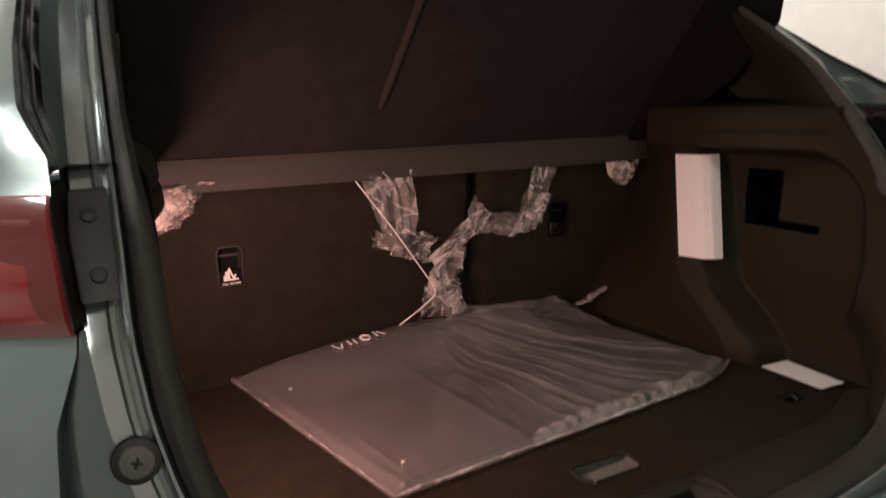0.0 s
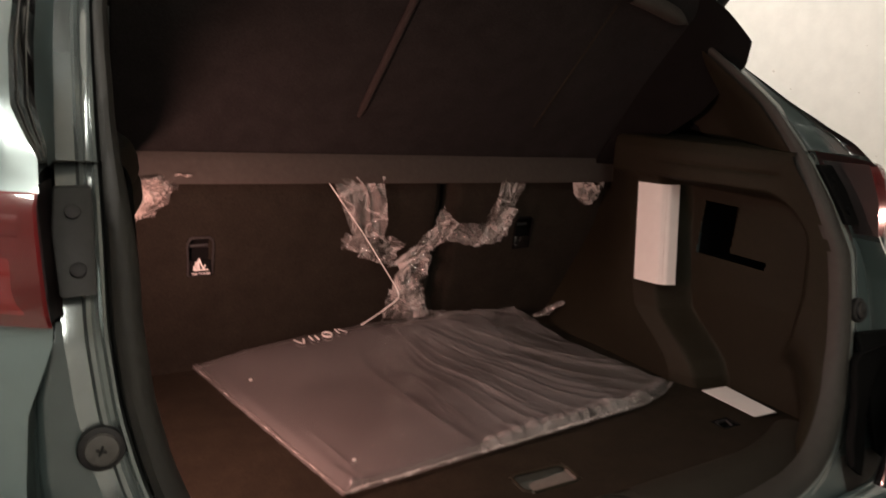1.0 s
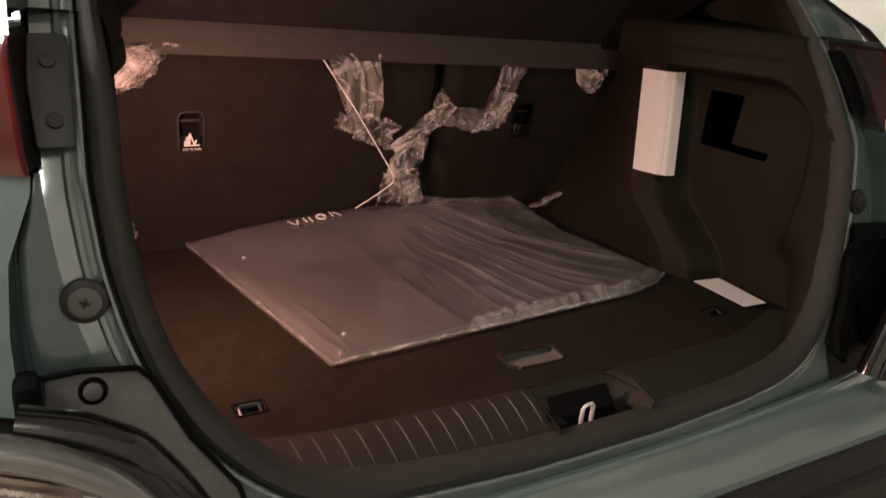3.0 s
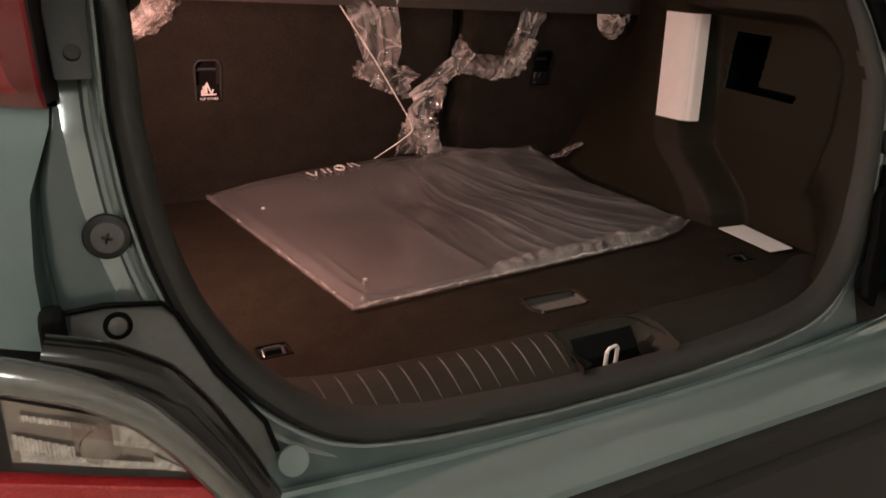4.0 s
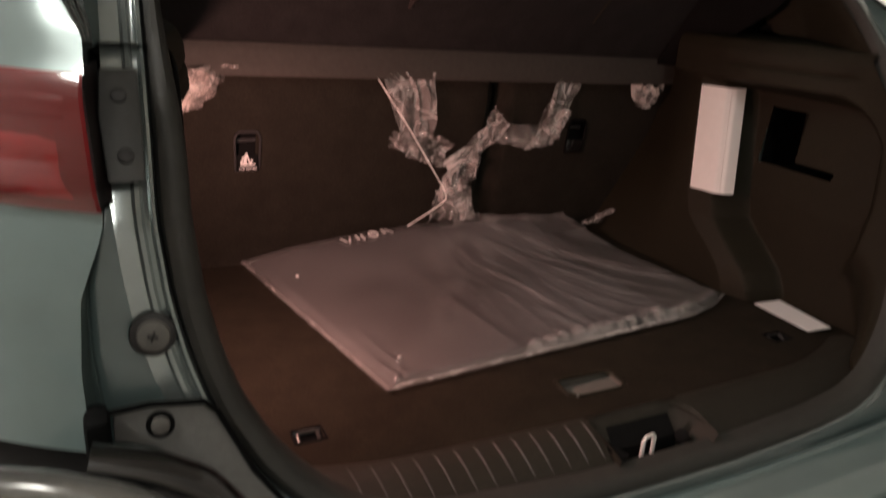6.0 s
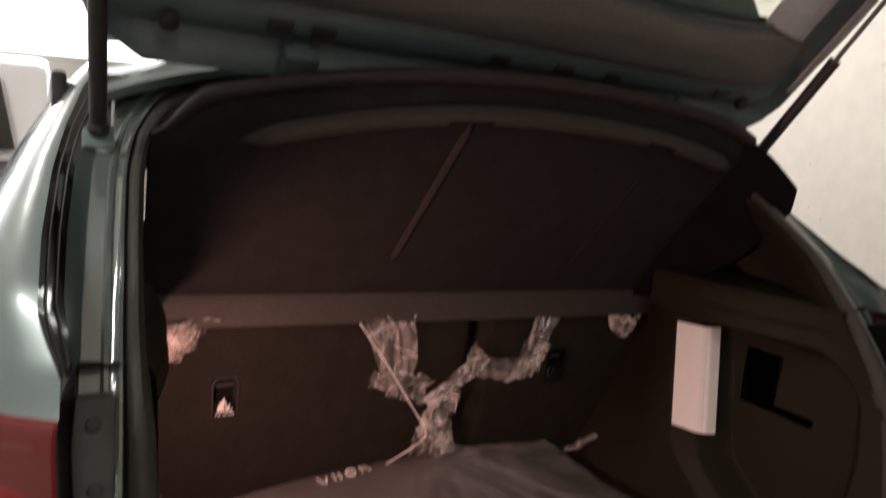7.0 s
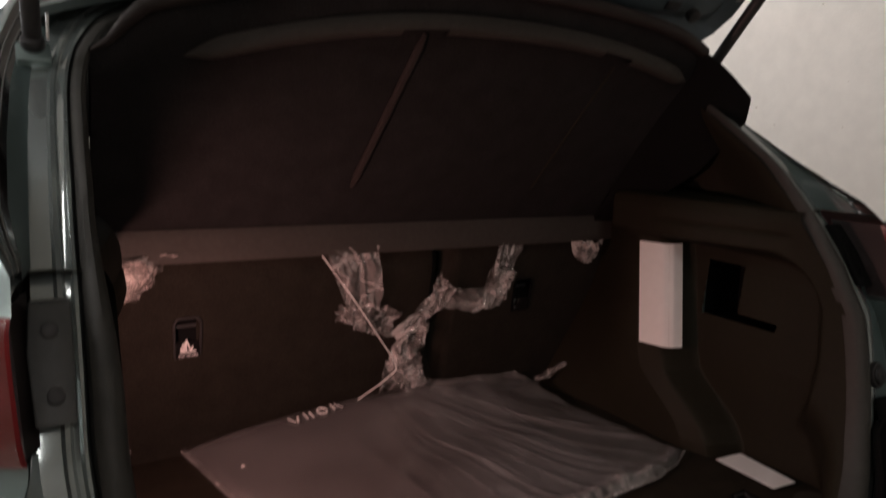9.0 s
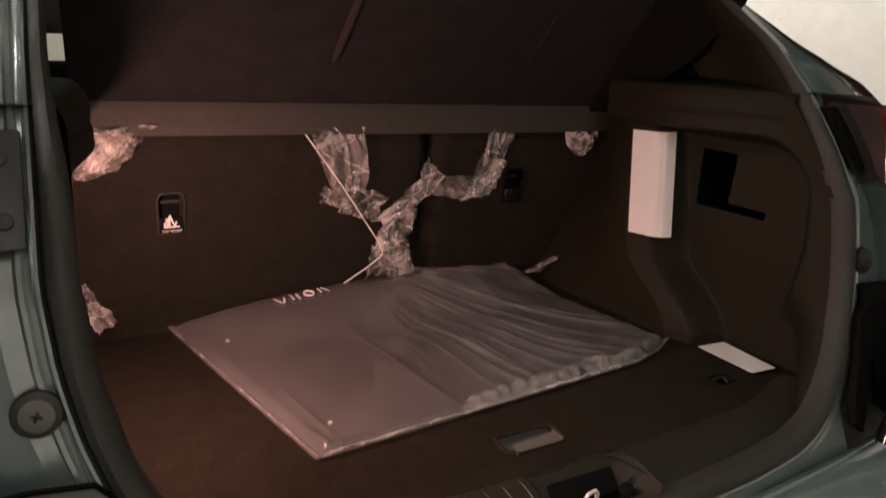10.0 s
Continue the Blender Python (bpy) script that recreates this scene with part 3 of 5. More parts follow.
for s in (-1, 1):
    def channel_at(u, v):
        z = 0.72 + u * 0.33
        return (s * (rim_x(z, 0.041) + (panel_x(z) - rim_x(z, 0.041)) * lerp(v, [0, 0.45, 0.65, 0.85, 1], [0, 0.74, 0.88, 0.96, 1])), tail(z) + 0.006 + (panel_y(z) - tail(z) - 0.006) * lerp(v, [0, 0.45, 0.65, 1], [0, 0.03, 0.18, 1]) + 0.008 * math.exp(-((v - 0.58) / 0.10) ** 2), z)
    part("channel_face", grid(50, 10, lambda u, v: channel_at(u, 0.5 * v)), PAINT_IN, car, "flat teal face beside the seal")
    # same teal as the face, coloured darker for shade in the groove
    part("channel_wall", grid(50, 10, lambda u, v: channel_at(u, 0.5 + 0.5 * v)), PAINT_SHADE, car, "teal groove beside the panel, shade put into its colour")
    # pressing in the darkened teal, its shade put into the colour
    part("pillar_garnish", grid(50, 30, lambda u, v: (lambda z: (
        s * (rim_x(z, 0.041) + (edge_x(z, s) - rim_x(z, 0.041)) * v), tail(z) + 0.006 + (back_y(z, s) - tail(z) - 0.006) * v ** 1.3 + 0.006 * ease(0.55, 0.62, v) * (1 - ease(0.80, 0.86, v)), z))(1.19 + u * 0.30), keep=lambda u, v: v < (0.45 if s < 0 else 0.78)), PAINT_SHADE, car, "teal pressing beside the rear pillar")
    # teal channel coloured black for the shade in it
    gar = part("pillar_channel", grid(50, 20, lambda u, v: (lambda z, w: (s * (rim_x(z, 0.041) + (edge_x(z, s) - rim_x(z, 0.041)) * w), tail(z) + 0.006 + (back_y(z, s) - tail(z) - 0.006) * w ** 1.3 + 0.005 * math.sin(math.pi * v), z))(1.19 + u * 0.30, (0.44 if s < 0 else 0.77) + (0.56 if s < 0 else 0.23) * v)), GLOSSBLACK, car, "teal channel beside the rear pillar, drawn black for shade")
    # thin grey lines put in for the channel's two highlights
    for w in ((0.62, 0.83) if s < 0 else ()):
        part("channel_glint", tube([(s * (rim_x(z, 0.041) + (edge_x(z, s) - rim_x(z, 0.041)) * w), tail(z) + 0.007 + (back_y(z, s) - tail(z) - 0.006) * w ** 1.3, z) for z in np.linspace(1.20, 1.48, 24)], 0.0009, 6), BRACKET, gar)
    part("quarter_panel", grid(30, 46, lambda u, v: skin(u ** 0.8 * 1.25, 0.855 + v * 0.655, s),
                               keep=lambda u, v: not (u ** 0.8 * 1.25 < 0.83 and 1.057 < 0.855 + v * 0.655 < 1.178)), PAINT, car, "teal painted rear quarter panel")
    # tail lamp in the corner
    lamp = part("tail_lamp", grid(26, 12, lambda u, v: skin(u * 0.85, 1.058 + v * 0.118, s, 0.002 + 0.005 * (1 - (2 * v - 1) ** 4))), REDLENS, car, "red tail lamp with a bright core")
    part("lens_core", grid(30, 20, lambda u, v: skin(0.05 + 0.72 * u, 1.070 + v * 0.056, s, 0.0052 + 0.0045 * (1 - abs(2 * u - 1) ** 6) * (1 - abs(2 * v - 1) ** 6) + 0.0004 * (round(u * 29) % 2))), REDCORE, lamp, "bright red ribbed core")
    part("lens_bar", grid(24, 8, lambda u, v: skin(0.05 + 0.75 * u, 1.136 + v * 0.022, s, 0.0052 + 0.003 * (1 - abs(2 * v - 1) ** 4))), REDLENS, lamp)
    part("lens_cover", grid(26, 12, lambda u, v: skin(u * 0.85, 1.059 + v * 0.116, s, 0.0075 + 0.006 * (1 - (2 * v - 1) ** 6))), CLEARRED, lamp, "clear red lens cover")
    part("lens_inner_edge", grid(8, 14, lambda u, v: (lambda z: (s * (0.612 + (panel_x(z) + 0.004 - 0.612) * u ** 0.7), tail(z) - 0.002 + (panel_y(z) - 0.004 - tail(z)) * u * 0.80, z))(1.058 + v * 0.118)), SMOKED, lamp, "dark smoked inner side of the lamp")
    part("lens_rim", grid(6, 14, lambda u, v: (lambda z: (s * (0.612 + (panel_x(z) + 0.004 - 0.612) * (0.78 + 0.24 * u) ** 0.7), tail(z) - 0.003 + (panel_y(z) - 0.005 - tail(z)) * (0.78 + 0.24 * u), z))(1.060 + v * 0.114)), CLEARRED, lamp, "red rim of the lens")
    # cover plate with two plugs on the flange beside the lamp
    def plate_at(a, b, c):
        return (s * a, tail(b) - 0.006 - c, b)
    # right plate and plugs are blackened: the shade there is in their colour
    plate = part("cover_plate", prism([(0.582, 1.075), (0.615, 1.075), (0.617, 1.13), (0.612, 1.17), (0.577, 1.17), (0.579, 1.13)], plate_at, 0.012, 0.003), PLATE if s < 0 else BLACK_AND_SHADE, car, "dark plate with two round plugs beside the lamp")
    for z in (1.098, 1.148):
        part("plug", disc((s * 0.597, tail(z) - 0.019, z), (0, -1, 0.5), 0.0075, 0.006, 20, 0.001), BLACK if s < 0 else BLACK_AND_SHADE, plate)
    # bump stops
    b1 = part("bump_stop", disc((s * 0.59, 0.052, 0.935), (0.1 * s, -1, 0.22), 0.0215, 0.012, 32, 0.003), BLACK, car, "round black rubber bump stop")
    # the right cap is black to stand for shade on its grey
    part("cap", disc((s * 0.59, 0.046, 0.936), (0.1 * s, -1, 0.22), 0.0155, 0.010, 28, 0.003), GREYTRIM if s < 0 else BLACK, b1)
    for q in (0, 90):
        part("screw_slot", box((0, 0, 0), (0.010, 0.002, 0.0022), 0.0003, Matrix.Translation((s * 0.591, 0.0405, 0.937)) @ pose(0, 0, 0, 0, q + 20, 0)), BLACK, b1)
    # lower bracket beside the bumper
    def br(a, b, c):
        return (s * a, lerp(b, [0.68, 0.76, 0.86], [-0.062, -0.030, 0.024]) - c, b)
    # right bracket is coloured near-black for the shade it lies in
    bracket = part("bumper_bracket", prism([(0.486, 0.706), (0.466, 0.722), (0.474, 0.754), (0.513, 0.805), (0.541, 0.860), (0.553, 0.874), (0.601, 0.881), (0.632, 0.879), (0.634, 0.852), (0.601, 0.842), (0.559, 0.815), (0.528, 0.778), (0.500, 0.728)], br, 0.012, 0.003), BRACKET if s < 0 else BLACK_AND_SHADE, car, "plastic bumper bracket")
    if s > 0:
        # black sheet that stands for the dark of the gap
        part("gap_shade", prism([(0.552, 0.725), (0.566, 0.905), (0.650, 0.900), (0.650, 0.690), (0.60, 0.690)], lambda a, b, c: (a, tail(b) + 0.004 - 0.012 - c, b), 0.012, 0.003), BLACK_AND_SHADE, car, "black plate put in for the shaded gap by the bumper")
    else:
        b2 = part("bump_stop", disc((s * 0.593, 0.008, 0.862), (0.1 * s, -1, 0.3), 0.0132, 0.010, 28, 0.003), BLACK_AND_SHADE, car, "small round black bump stop on the bracket")
        part("cap", disc((s * 0.593, 0.003, 0.864), (0.1 * s, -1, 0.3), 0.0085, 0.008, 24, 0.002), GREYTRIM if s < 0 else BLACK, b2)
    part("bracket_edge", tube([br(a, b, 0.014) for a, b in [(0.640, 0.882), (0.601, 0.884), (0.552, 0.877), (0.540, 0.863), (0.512, 0.807), (0.473, 0.756), (0.465, 0.726)]], 0.0030, 6), BLACK_AND_SHADE, bracket)
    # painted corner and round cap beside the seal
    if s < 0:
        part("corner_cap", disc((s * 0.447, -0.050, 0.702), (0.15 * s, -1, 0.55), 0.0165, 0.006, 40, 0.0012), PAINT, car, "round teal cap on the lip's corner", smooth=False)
    part("bracket_pad", box((s * 0.646, 0.0, 0.866), (0.022, 0.04, 0.05), 0.008), BLACK_AND_SHADE, bracket)
    # lamp unit low in the corner, with its dark bezel
    def fog_at(a, b, c):
        return (s * a, -0.085 - 0.10 * (0.86 - b) + 0.25 * max(a - 0.60, 0) ** 1.4 - c, b)
    hous = part("corner_lamp_housing", prism([(0.515, 0.700), (0.488, 0.706), (0.520, 0.778), (0.552, 0.832), (0.602, 0.868), (0.665, 0.884), (0.80, 0.885), (0.83, 0.86), (0.84, 0.70), (0.70, 0.68)], fog_at, 0.02, 0.004), BLACK, car, "black corner lamp housing in the bumper")
    arm = [(0.86, 0.918), (0.75, 0.908), (0.68, 0.892), (0.63, 0.872), (0.590, 0.842), (0.562, 0.806), (0.535, 0.763), (0.512, 0.722), (0.505, 0.708)]
    part("bezel", tube([fog_at(a, b, 0.026) for a, b in smooth_line(arm, 26)], [0.017 - 0.005 * (k / 26) for k in range(27)], 16), BEZEL, hous, "glossy dark bezel round the lamp, reflections in its grey")
    strip = [(0.655, 0.885), (0.61, 0.872), (0.570, 0.846), (0.541, 0.804), (0.516, 0.756), (0.496, 0.715), (0.490, 0.700)]
    part("rubber_strip", tube([fog_at(a, b + 0.005, -0.002) for a, b in smooth_line(strip, 22)], 0.0180, 14), GLOSSBLACK, hous, "glossy black rubber strip")
    def lens_at(u, v, c):
        return fog_at(0.556 + 0.130 * u, lerp(u, [0, 1], [0.774, 0.815]) + v * (lerp(u, [0, 0.24, 0.62, 1], [0.775, 0.826, 0.850, 0.870]) - lerp(u, [0, 1], [0.774, 0.815])), c)
    part("ribbed_reflector", grid(61, 25, lambda u, v: lens_at(0.04 + 0.40 * u, 0.52 + 0.42 * v, 0.0225 + 0.0012 * ((round(u * 60) + round(v * 24)) % 2))), PRISM, hous, "bright ribbed reflector row")
    part("ribbed_reflector", grid(31, 15, lambda u, v: lens_at(0.02 + 0.20 * u, 0.06 + 0.34 * v, 0.0225 + 0.0012 * ((round(u * 30) + round(v * 14)) % 2))), PRISM, hous)
    part("ribbed_reflector", grid(41, 5, lambda u, v: lens_at(0.52 + 0.40 * u, 0.74 + 0.10 * v, 0.0225 + 0.0015 * (round(u * 40) % 4 > 1))), PRISM, hous)
    part("ribbed_reflector", grid(31, 9, lambda u, v: lens_at(0.66 + 0.32 * u, 0.14 + 0.26 * v + 0.1 * u, 0.0225 + 0.0015 * (round(u * 30) % 4 > 1))), PRISM, hous)
    part("ribbed_reflector", grid(71, 9, lambda u, v: lens_at(0.03 + 0.92 * u, 0.06 + 0.16 * v, 0.0222 + 0.0014 * ((round(u * 70) + round(v * 8)) % 2))), PRISM, hous)
    part("lamp_reflector", prism([(0.556, 0.774), (0.587, 0.826), (0.637, 0.850), (0.686, 0.870), (0.686, 0.815)], fog_at, 0.0205), FOGGREY, hous, "greyish lamp reflector")
    part("lamp_bulb", disc(fog_at(0.622, 0.815, 0.0185), (0, -1, 0.2), 0.017, 0.006, 24, 0.003), FOGGREY, hous)
    # added red sheet that paints the glow inside the lens
    part("red_glow_patch", grid(24, 8, lambda u, v: lens_at(0.40 + 0.26 * u, 0.66 + 0.28 * v - 0.06 * u, 0.0262)), CLEARRED, hous, "clear red patch put in for the lamp's red glow")
    part("clear_lens", grid(24, 10, lambda u, v: lens_at(u, v, 0.030 + 0.002 * math.sin(v * 3.1))), CLEARLENS, hous, "clear lens")
    part("lamp_reflector", prism([(0.700, 0.818), (0.700, 0.872), (0.80, 0.885), (0.81, 0.84)], fog_at, 0.024, 0.002), FOGGREY, hous)
    part("reflector", prism([(0.534, 0.738), (0.547, 0.760), (0.60, 0.778), (0.715, 0.810), (0.83, 0.83), (0.83, 0.80), (0.718, 0.790), (0.64, 0.766)], fog_at, 0.030, 0.003), REFLECTOR, hous, "red reflector strip")

for s in (-1, 1):
    part("corner_filler", grid(16, 12, lambda u, v: (lambda x, z: (s * x, lerp(z, [0.64, 0.86, 0.90], [-0.045, 0.05, 0.06]) + 0.5 * max(x - 0.58, 0) ** 1.3, z))(0.60 + 0.24 * u, 0.62 + 0.27 * v)), BLACK, car)
# bumper
BY = lambda x: -0.062 + 0.09 * x * x + (0.9 * max(abs(x) - 0.55, 0) ** 1.6)
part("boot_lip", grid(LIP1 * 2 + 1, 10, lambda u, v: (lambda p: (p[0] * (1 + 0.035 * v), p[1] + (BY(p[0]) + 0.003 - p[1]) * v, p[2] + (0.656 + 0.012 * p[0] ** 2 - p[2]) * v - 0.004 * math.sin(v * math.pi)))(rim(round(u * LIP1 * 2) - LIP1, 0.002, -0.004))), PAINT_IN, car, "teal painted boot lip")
BUMP = [(0.004, 0.652), (0.003, 0.657), (0.001, 0.661), (-0.002, 0.6635), (-0.010, 0.664), (-0.0125, 0.6605), (-0.0135, 0.6590), (-0.0150, 0.6590), (-0.0165, 0.6612), (-0.022, 0.6620), (-0.026, 0.6605), (-0.05, 0.661), (-0.085, 0.656), (-0.095, 0.650), (-0.098, 0.642)]
part("bumper", grid(61, len(BUMP), lambda u, v: (lambda x, q: (x, BY(x) + q[0] - (0.10 * x * x if q[0] < -0.02 else 0), q[1] + 0.012 * x * x))(-0.84 + 1.68 * u, BUMP[round(v * (len(BUMP) - 1))])), PAINT, car, "teal painted rear bumper top")
LOW = [(-0.088, 0.652), (-0.094, 0.638), (-0.108, 0.628), (-0.112, 0.60), (-0.108, 0.595), (-0.122, 0.585), (-0.13, 0.48), (-0.12, 0.36), (-0.07, 0.26)]
part("bumper_cladding", grid(61, len(LOW), lambda u, v: (lambda x, q: (x, BY(x) + q[0] - (0.10 * x * x if q[0] < -0.02 else 0), q[1] + 0.012 * x * x))(-0.86 + 1.72 * u, LOW[round(v * (len(LOW) - 1))])), CLADDING, car, "black textured lower bumper cladding")


# roof, sides, glass house and wheels
def roof_at(u, v):
    x = -1 + 2 * u
    y = lerp(v, [0, 0.1, 0.5, 1.0], [0.0, 0.12, 0.9, 1.75])
    half = lerp(v, [0, 0.5, 1], [0.575, 0.60, 0.55])
    z = lerp(v, [0, 0.12, 0.5, 1], [1.535, 1.556, 1.585, 1.53]) - 0.075 * abs(x) ** 3.2
    return (x * half, 0.575 + y - 0.085 * abs(x) ** 3, z)


part("roof", thicken(grid(41, 24, roof_at), 0.012), ROOFPAINT, car, "teal painted roof")
part("headliner", grid(31, 12, lambda u, v: (lambda p: (p[0] * 0.96, p[1] + 0.03, p[2] - 0.035))(roof_at(u, v))), TRIM, car)
for s in (-1, 1):
    part("body_side", grid(30, 30, lambda u, v: (s * (side_x(0.28 + v * 0.80) + 0.0), 0.20 + u * 3.6, 0.28 + v * 0.80),
                           keep=lambda u, v: not any(math.hypot(0.20 + u * 3.6 - wy, 0.28 + v * 0.80 - 0.33) < 0.37 for wy in (0.72, 3.38))), PAINT, car)
    part("side_window", grid(20, 8, lambda u, v: (s * (side_x(1.09 + v * 0.36) + 0.006), 0.62 + 0.30 * v + u * (2.1 - 0.5 * v), 1.09 + v * 0.36)), DARKGLASS, car, "dark tinted side window")
    for wy in (0.72, 3.38):
        wh = part("wheel", disc((s * 0.79, wy, 0.33), (1, 0, 0), 0.33, 0.22, 40, 0.04), TYRE, car)
        part("rim", disc((s * 0.885, wy, 0.33), (1, 0, 0), 0.235, 0.05, 32, 0.015), GREYTRIM, wh)
part("bonnet", thicken(grid(20, 12, lambda u, v: ((-1 + 2 * u) * 0.82, 2.95 + 0.95 * v, 0.97 - 0.12 * v ** 2 - 0.06 * abs(-1 + 2 * u) ** 3)), 0.02), PAINT, car)
part("front_end", grid(20, 10, lambda u, v: ((-1 + 2 * u) * 0.86, 3.92 - 0.16 * abs(-1 + 2 * u) ** 3 + 0.05 * math.sin(v * 3), 0.28 + v * 0.54)), BLACK, car)
part("windscreen", grid(16, 10, lambda u, v: ((-1 + 2 * u) * (0.72 - 0.16 * v), 2.98 - 0.68 * v - 0.06 * abs(-1 + 2 * u) ** 2, 1.05 + 0.47 * v)), GLASS, car)
part("rear_panel", box((0, 0.05, 0.47), (1.66, 0.03, 0.44), 0.004), BLACK, car)
for s in (-1, 1):
    part("sun_visor", box((s * 0.34, 2.45, 1.365), (0.50, 0.02, 0.28), 0.006), BLACK, car)
part("underbody", box((0, 2.0, 0.30), (1.5, 3.5, 0.06), 0.01), BLACK, car)


# ---- the boot inside ----
STEP_Z = [0.72, 0.74, 0.77, 0.80, 0.83, 0.85, 0.90, 1.10, 1.20]
STEP_Y = [0.268, 0.272, 0.290, 0.325, 0.365, 0.385, 0.400, 0.445, 0.46]


def recess_depth(y, z):
    """How far (y, z) lies inside the arched recess of the side trim; negative on the frame round it."""
    front = lerp(z, [0.74, 0.81, 0.87, 0.94, 1.03, 1.11], [0.20, 0.150, 0.126, 0.123, 0.135, 0.15])
    a, b = y - front, 1.108 - z
    r = 0.085
    return r - math.hypot(r - a, r - b) if a < r and b < r else min(a, b)


def trim_x(y, z, left=False):
    """The side trim's inner face: wheel-arch box in front, arched recess behind it, ledge above, rim by the seal."""
    outer = lerp(z, [0.72, 0.90, 1.06, 1.2], [0.552, 0.556, 0.576, 0.58])
    if left:
        base = outer
    else:
        inner = lerp(z, [0.72, 0.90, 1.10, 1.2], [0.462, 0.460, 0.492, 0.51])
        inner += 0.35 * max(0.0, lerp(z, STEP_Z, STEP_Y) + 0.06 - y)
        inner += (lerp(z, [0.72, 0.84, 0.96, 1.06], [0.445, 0.49, 0.54, 0.565]) - inner) * ease(0.48, 0.72, y)
        ys = lerp(z, STEP_Z, STEP_Y)
        base = outer + (inner - outer) * ease(ys - 0.014, ys + 0.014, y)
    r = rim_x(max(z, 0.735), -0.030)
    edge = tail(z)
    r += (outer - r) * ease(edge + 0.02, edge + 0.13, y) * (1 - ease(0.80, 0.90, z))
    frame_x = r + (0.495 - r) * ease(edge + 0.03, edge + 0.30, y) * ease(1.04, 1.12, z)
    frame_x += 0.004 * math.exp(-((z - 1.145) / 0.004) ** 2) * ease(0.19, 0.22, y) * (1 - ease(0.42, 0.48, y))
    frame_x += 0.05 * ease(0.585, 0.605, y) * ease(1.07, 1.10, z) + 0.006 * ease(1.165, 1.19, z)
    return frame_x + (base - frame_x) * ease(-0.010, 0.016, recess_depth(y, z))


def trim_sheet(u, v, s):
    z = 0.715 + v * 0.467
    y0 = tail(z) + 0.004
    y = y0 + u * (0.80 - y0)
    return (s * trim_x(y, z, s < 0), y, z)


def pocket(u, v):
    z = 0.715 + v * 0.467
    y = tail(z) + 0.004 + u * (0.796 - tail(z))
    return (0.308 < y < 0.390 and 0.964 < z < 1.069) or (0.224 < y < 0.31 and 0.962 < z < 0.978)


for s in (-1, 1):
    side = part("side_trim", grid(210, 150, lambda u, v: trim_sheet(u, v, s), keep=lambda u, v: not pocket(u, v)), TRIM, car, "dark moulded boot side trim")
    bm = box((s * 0.634, 0.305, 1.012), (0.10, 0.19, 0.13))
    bmesh.ops.delete(bm, geom=[f for f in bm.faces if f.calc_center_median().x * s < 0.61], context="FACES")
    # pocket walls are near-black to stand for the shade inside
    part("pocket", bm, BLACK_AND_SHADE, side, "open pocket with its shade put in as black", smooth=False)
    # ledge on which the shelf rests, and the pillar trim above
    part("shelf_ledge", grid(70, 12, lambda u, v: (lambda y: (s * (trim_x(y, 1.181, s < 0) + lerp(v, [0, 0.06, 0.12, 0.2, 1], [0, 0.002, 0.007, 0.014, 0.12])), y, 1.181 + lerp(v, [0, 0.06, 0.12, 0.2, 1], [0, 0.005, 0.008, 0.009, 0.012])))(0.18 + 0.61 * u)), TRIM, side)
    part("pillar_trim", grid(90, 70, lambda u, v: (lambda z: (s * (rim_x(z, -0.016) + 0.060 * ease(0, 0.25, u) * (1 - 0.6 * v)), tail(z) + 0.006 + u * (0.95 - tail(z)), z))(1.165 + 0.35 * v),
                             keep=lambda u, v: not (lambda z: (lambda y: 1.19 < z < 1.252 and 0.425 + 1.32 * (z - 1.186) < y < 0.60)(tail(z) + 0.006 + u * (0.95 - tail(z))))(1.165 + 0.35 * v)), TRIM, car, "dark pillar trim above the boot")
    # black box added behind the opening to stand for its dark inside
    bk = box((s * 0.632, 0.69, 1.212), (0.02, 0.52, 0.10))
    part("pillar_hole_shade", bk, BLACK_AND_SHADE, car, smooth=False)
    # black panel added to narrow the slit of daylight beside the shelf
    part("slit_blocker", box((s * 0.622, 0.92, 1.325), (0.02, 0.62, 0.33), 0.006), BLACK, car)

# luggage lamp on the side trim
ll = part("luggage_lamp", box((-0.571, 0.27, 1.058), (0.026, 0.09, 0.042), 0.006), BLACK, car, "small lit luggage lamp on the side trim")
part("lamp_lens", box((-0.557, 0.27, 1.058), (0.003, 0.076, 0.030), 0.001), LAMPGLOW, ll)

# floor board with its grip and the carpet
FLOOR_Z = 0.72


def floor_keep(u, v):
    x, y = -0.60 + 1.2 * u, 0.045 + 0.80 * v
    gx, gy = (x - 0.007) / 0.050, (y - 0.125) / 0.0245
    return not (gx ** 6 + gy ** 6 < 1 or (abs(abs(x) - 0.412) < 0.019 and 0.131 < y < 0.158))


part("boot_floor", grid(241, 161, lambda u, v: (-0.60 + 1.2 * u, 0.045 + 0.80 * v, FLOOR_Z + 0.0012 * noise.noise((u * 9, v * 7, 0)) - 0.004 * ease(0.93, 1.0, abs(2 * u - 1))), keep=floor_keep), CARPET, car, "dark brown needle-felt boot floor")
grip = part("floor_grip", prism([(-0.045, 0.153), (0.060, 0.153), (0.060, 0.098), (-0.045, 0.098)], lambda a, b, c: (a, b, FLOOR_Z - 0.009 - c - 0.006 * (a < 0)), 0.004), GRIPGREY, car, "recessed grey floor grip")
part("grip_edge", tube(smooth_line([(-0.030, 0.100, 0.7205), (0.044, 0.100, 0.7205), (0.054, 0.107, 0.7205), (0.057, 0.140, 0.7205), (0.049, 0.148, 0.7205), (-0.028, 0.150, 0.7205), (-0.040, 0.146, 0.7205), (-0.043, 0.112, 0.7205)], 60, closed=True), 0.0026, 6), TRIM, grip)
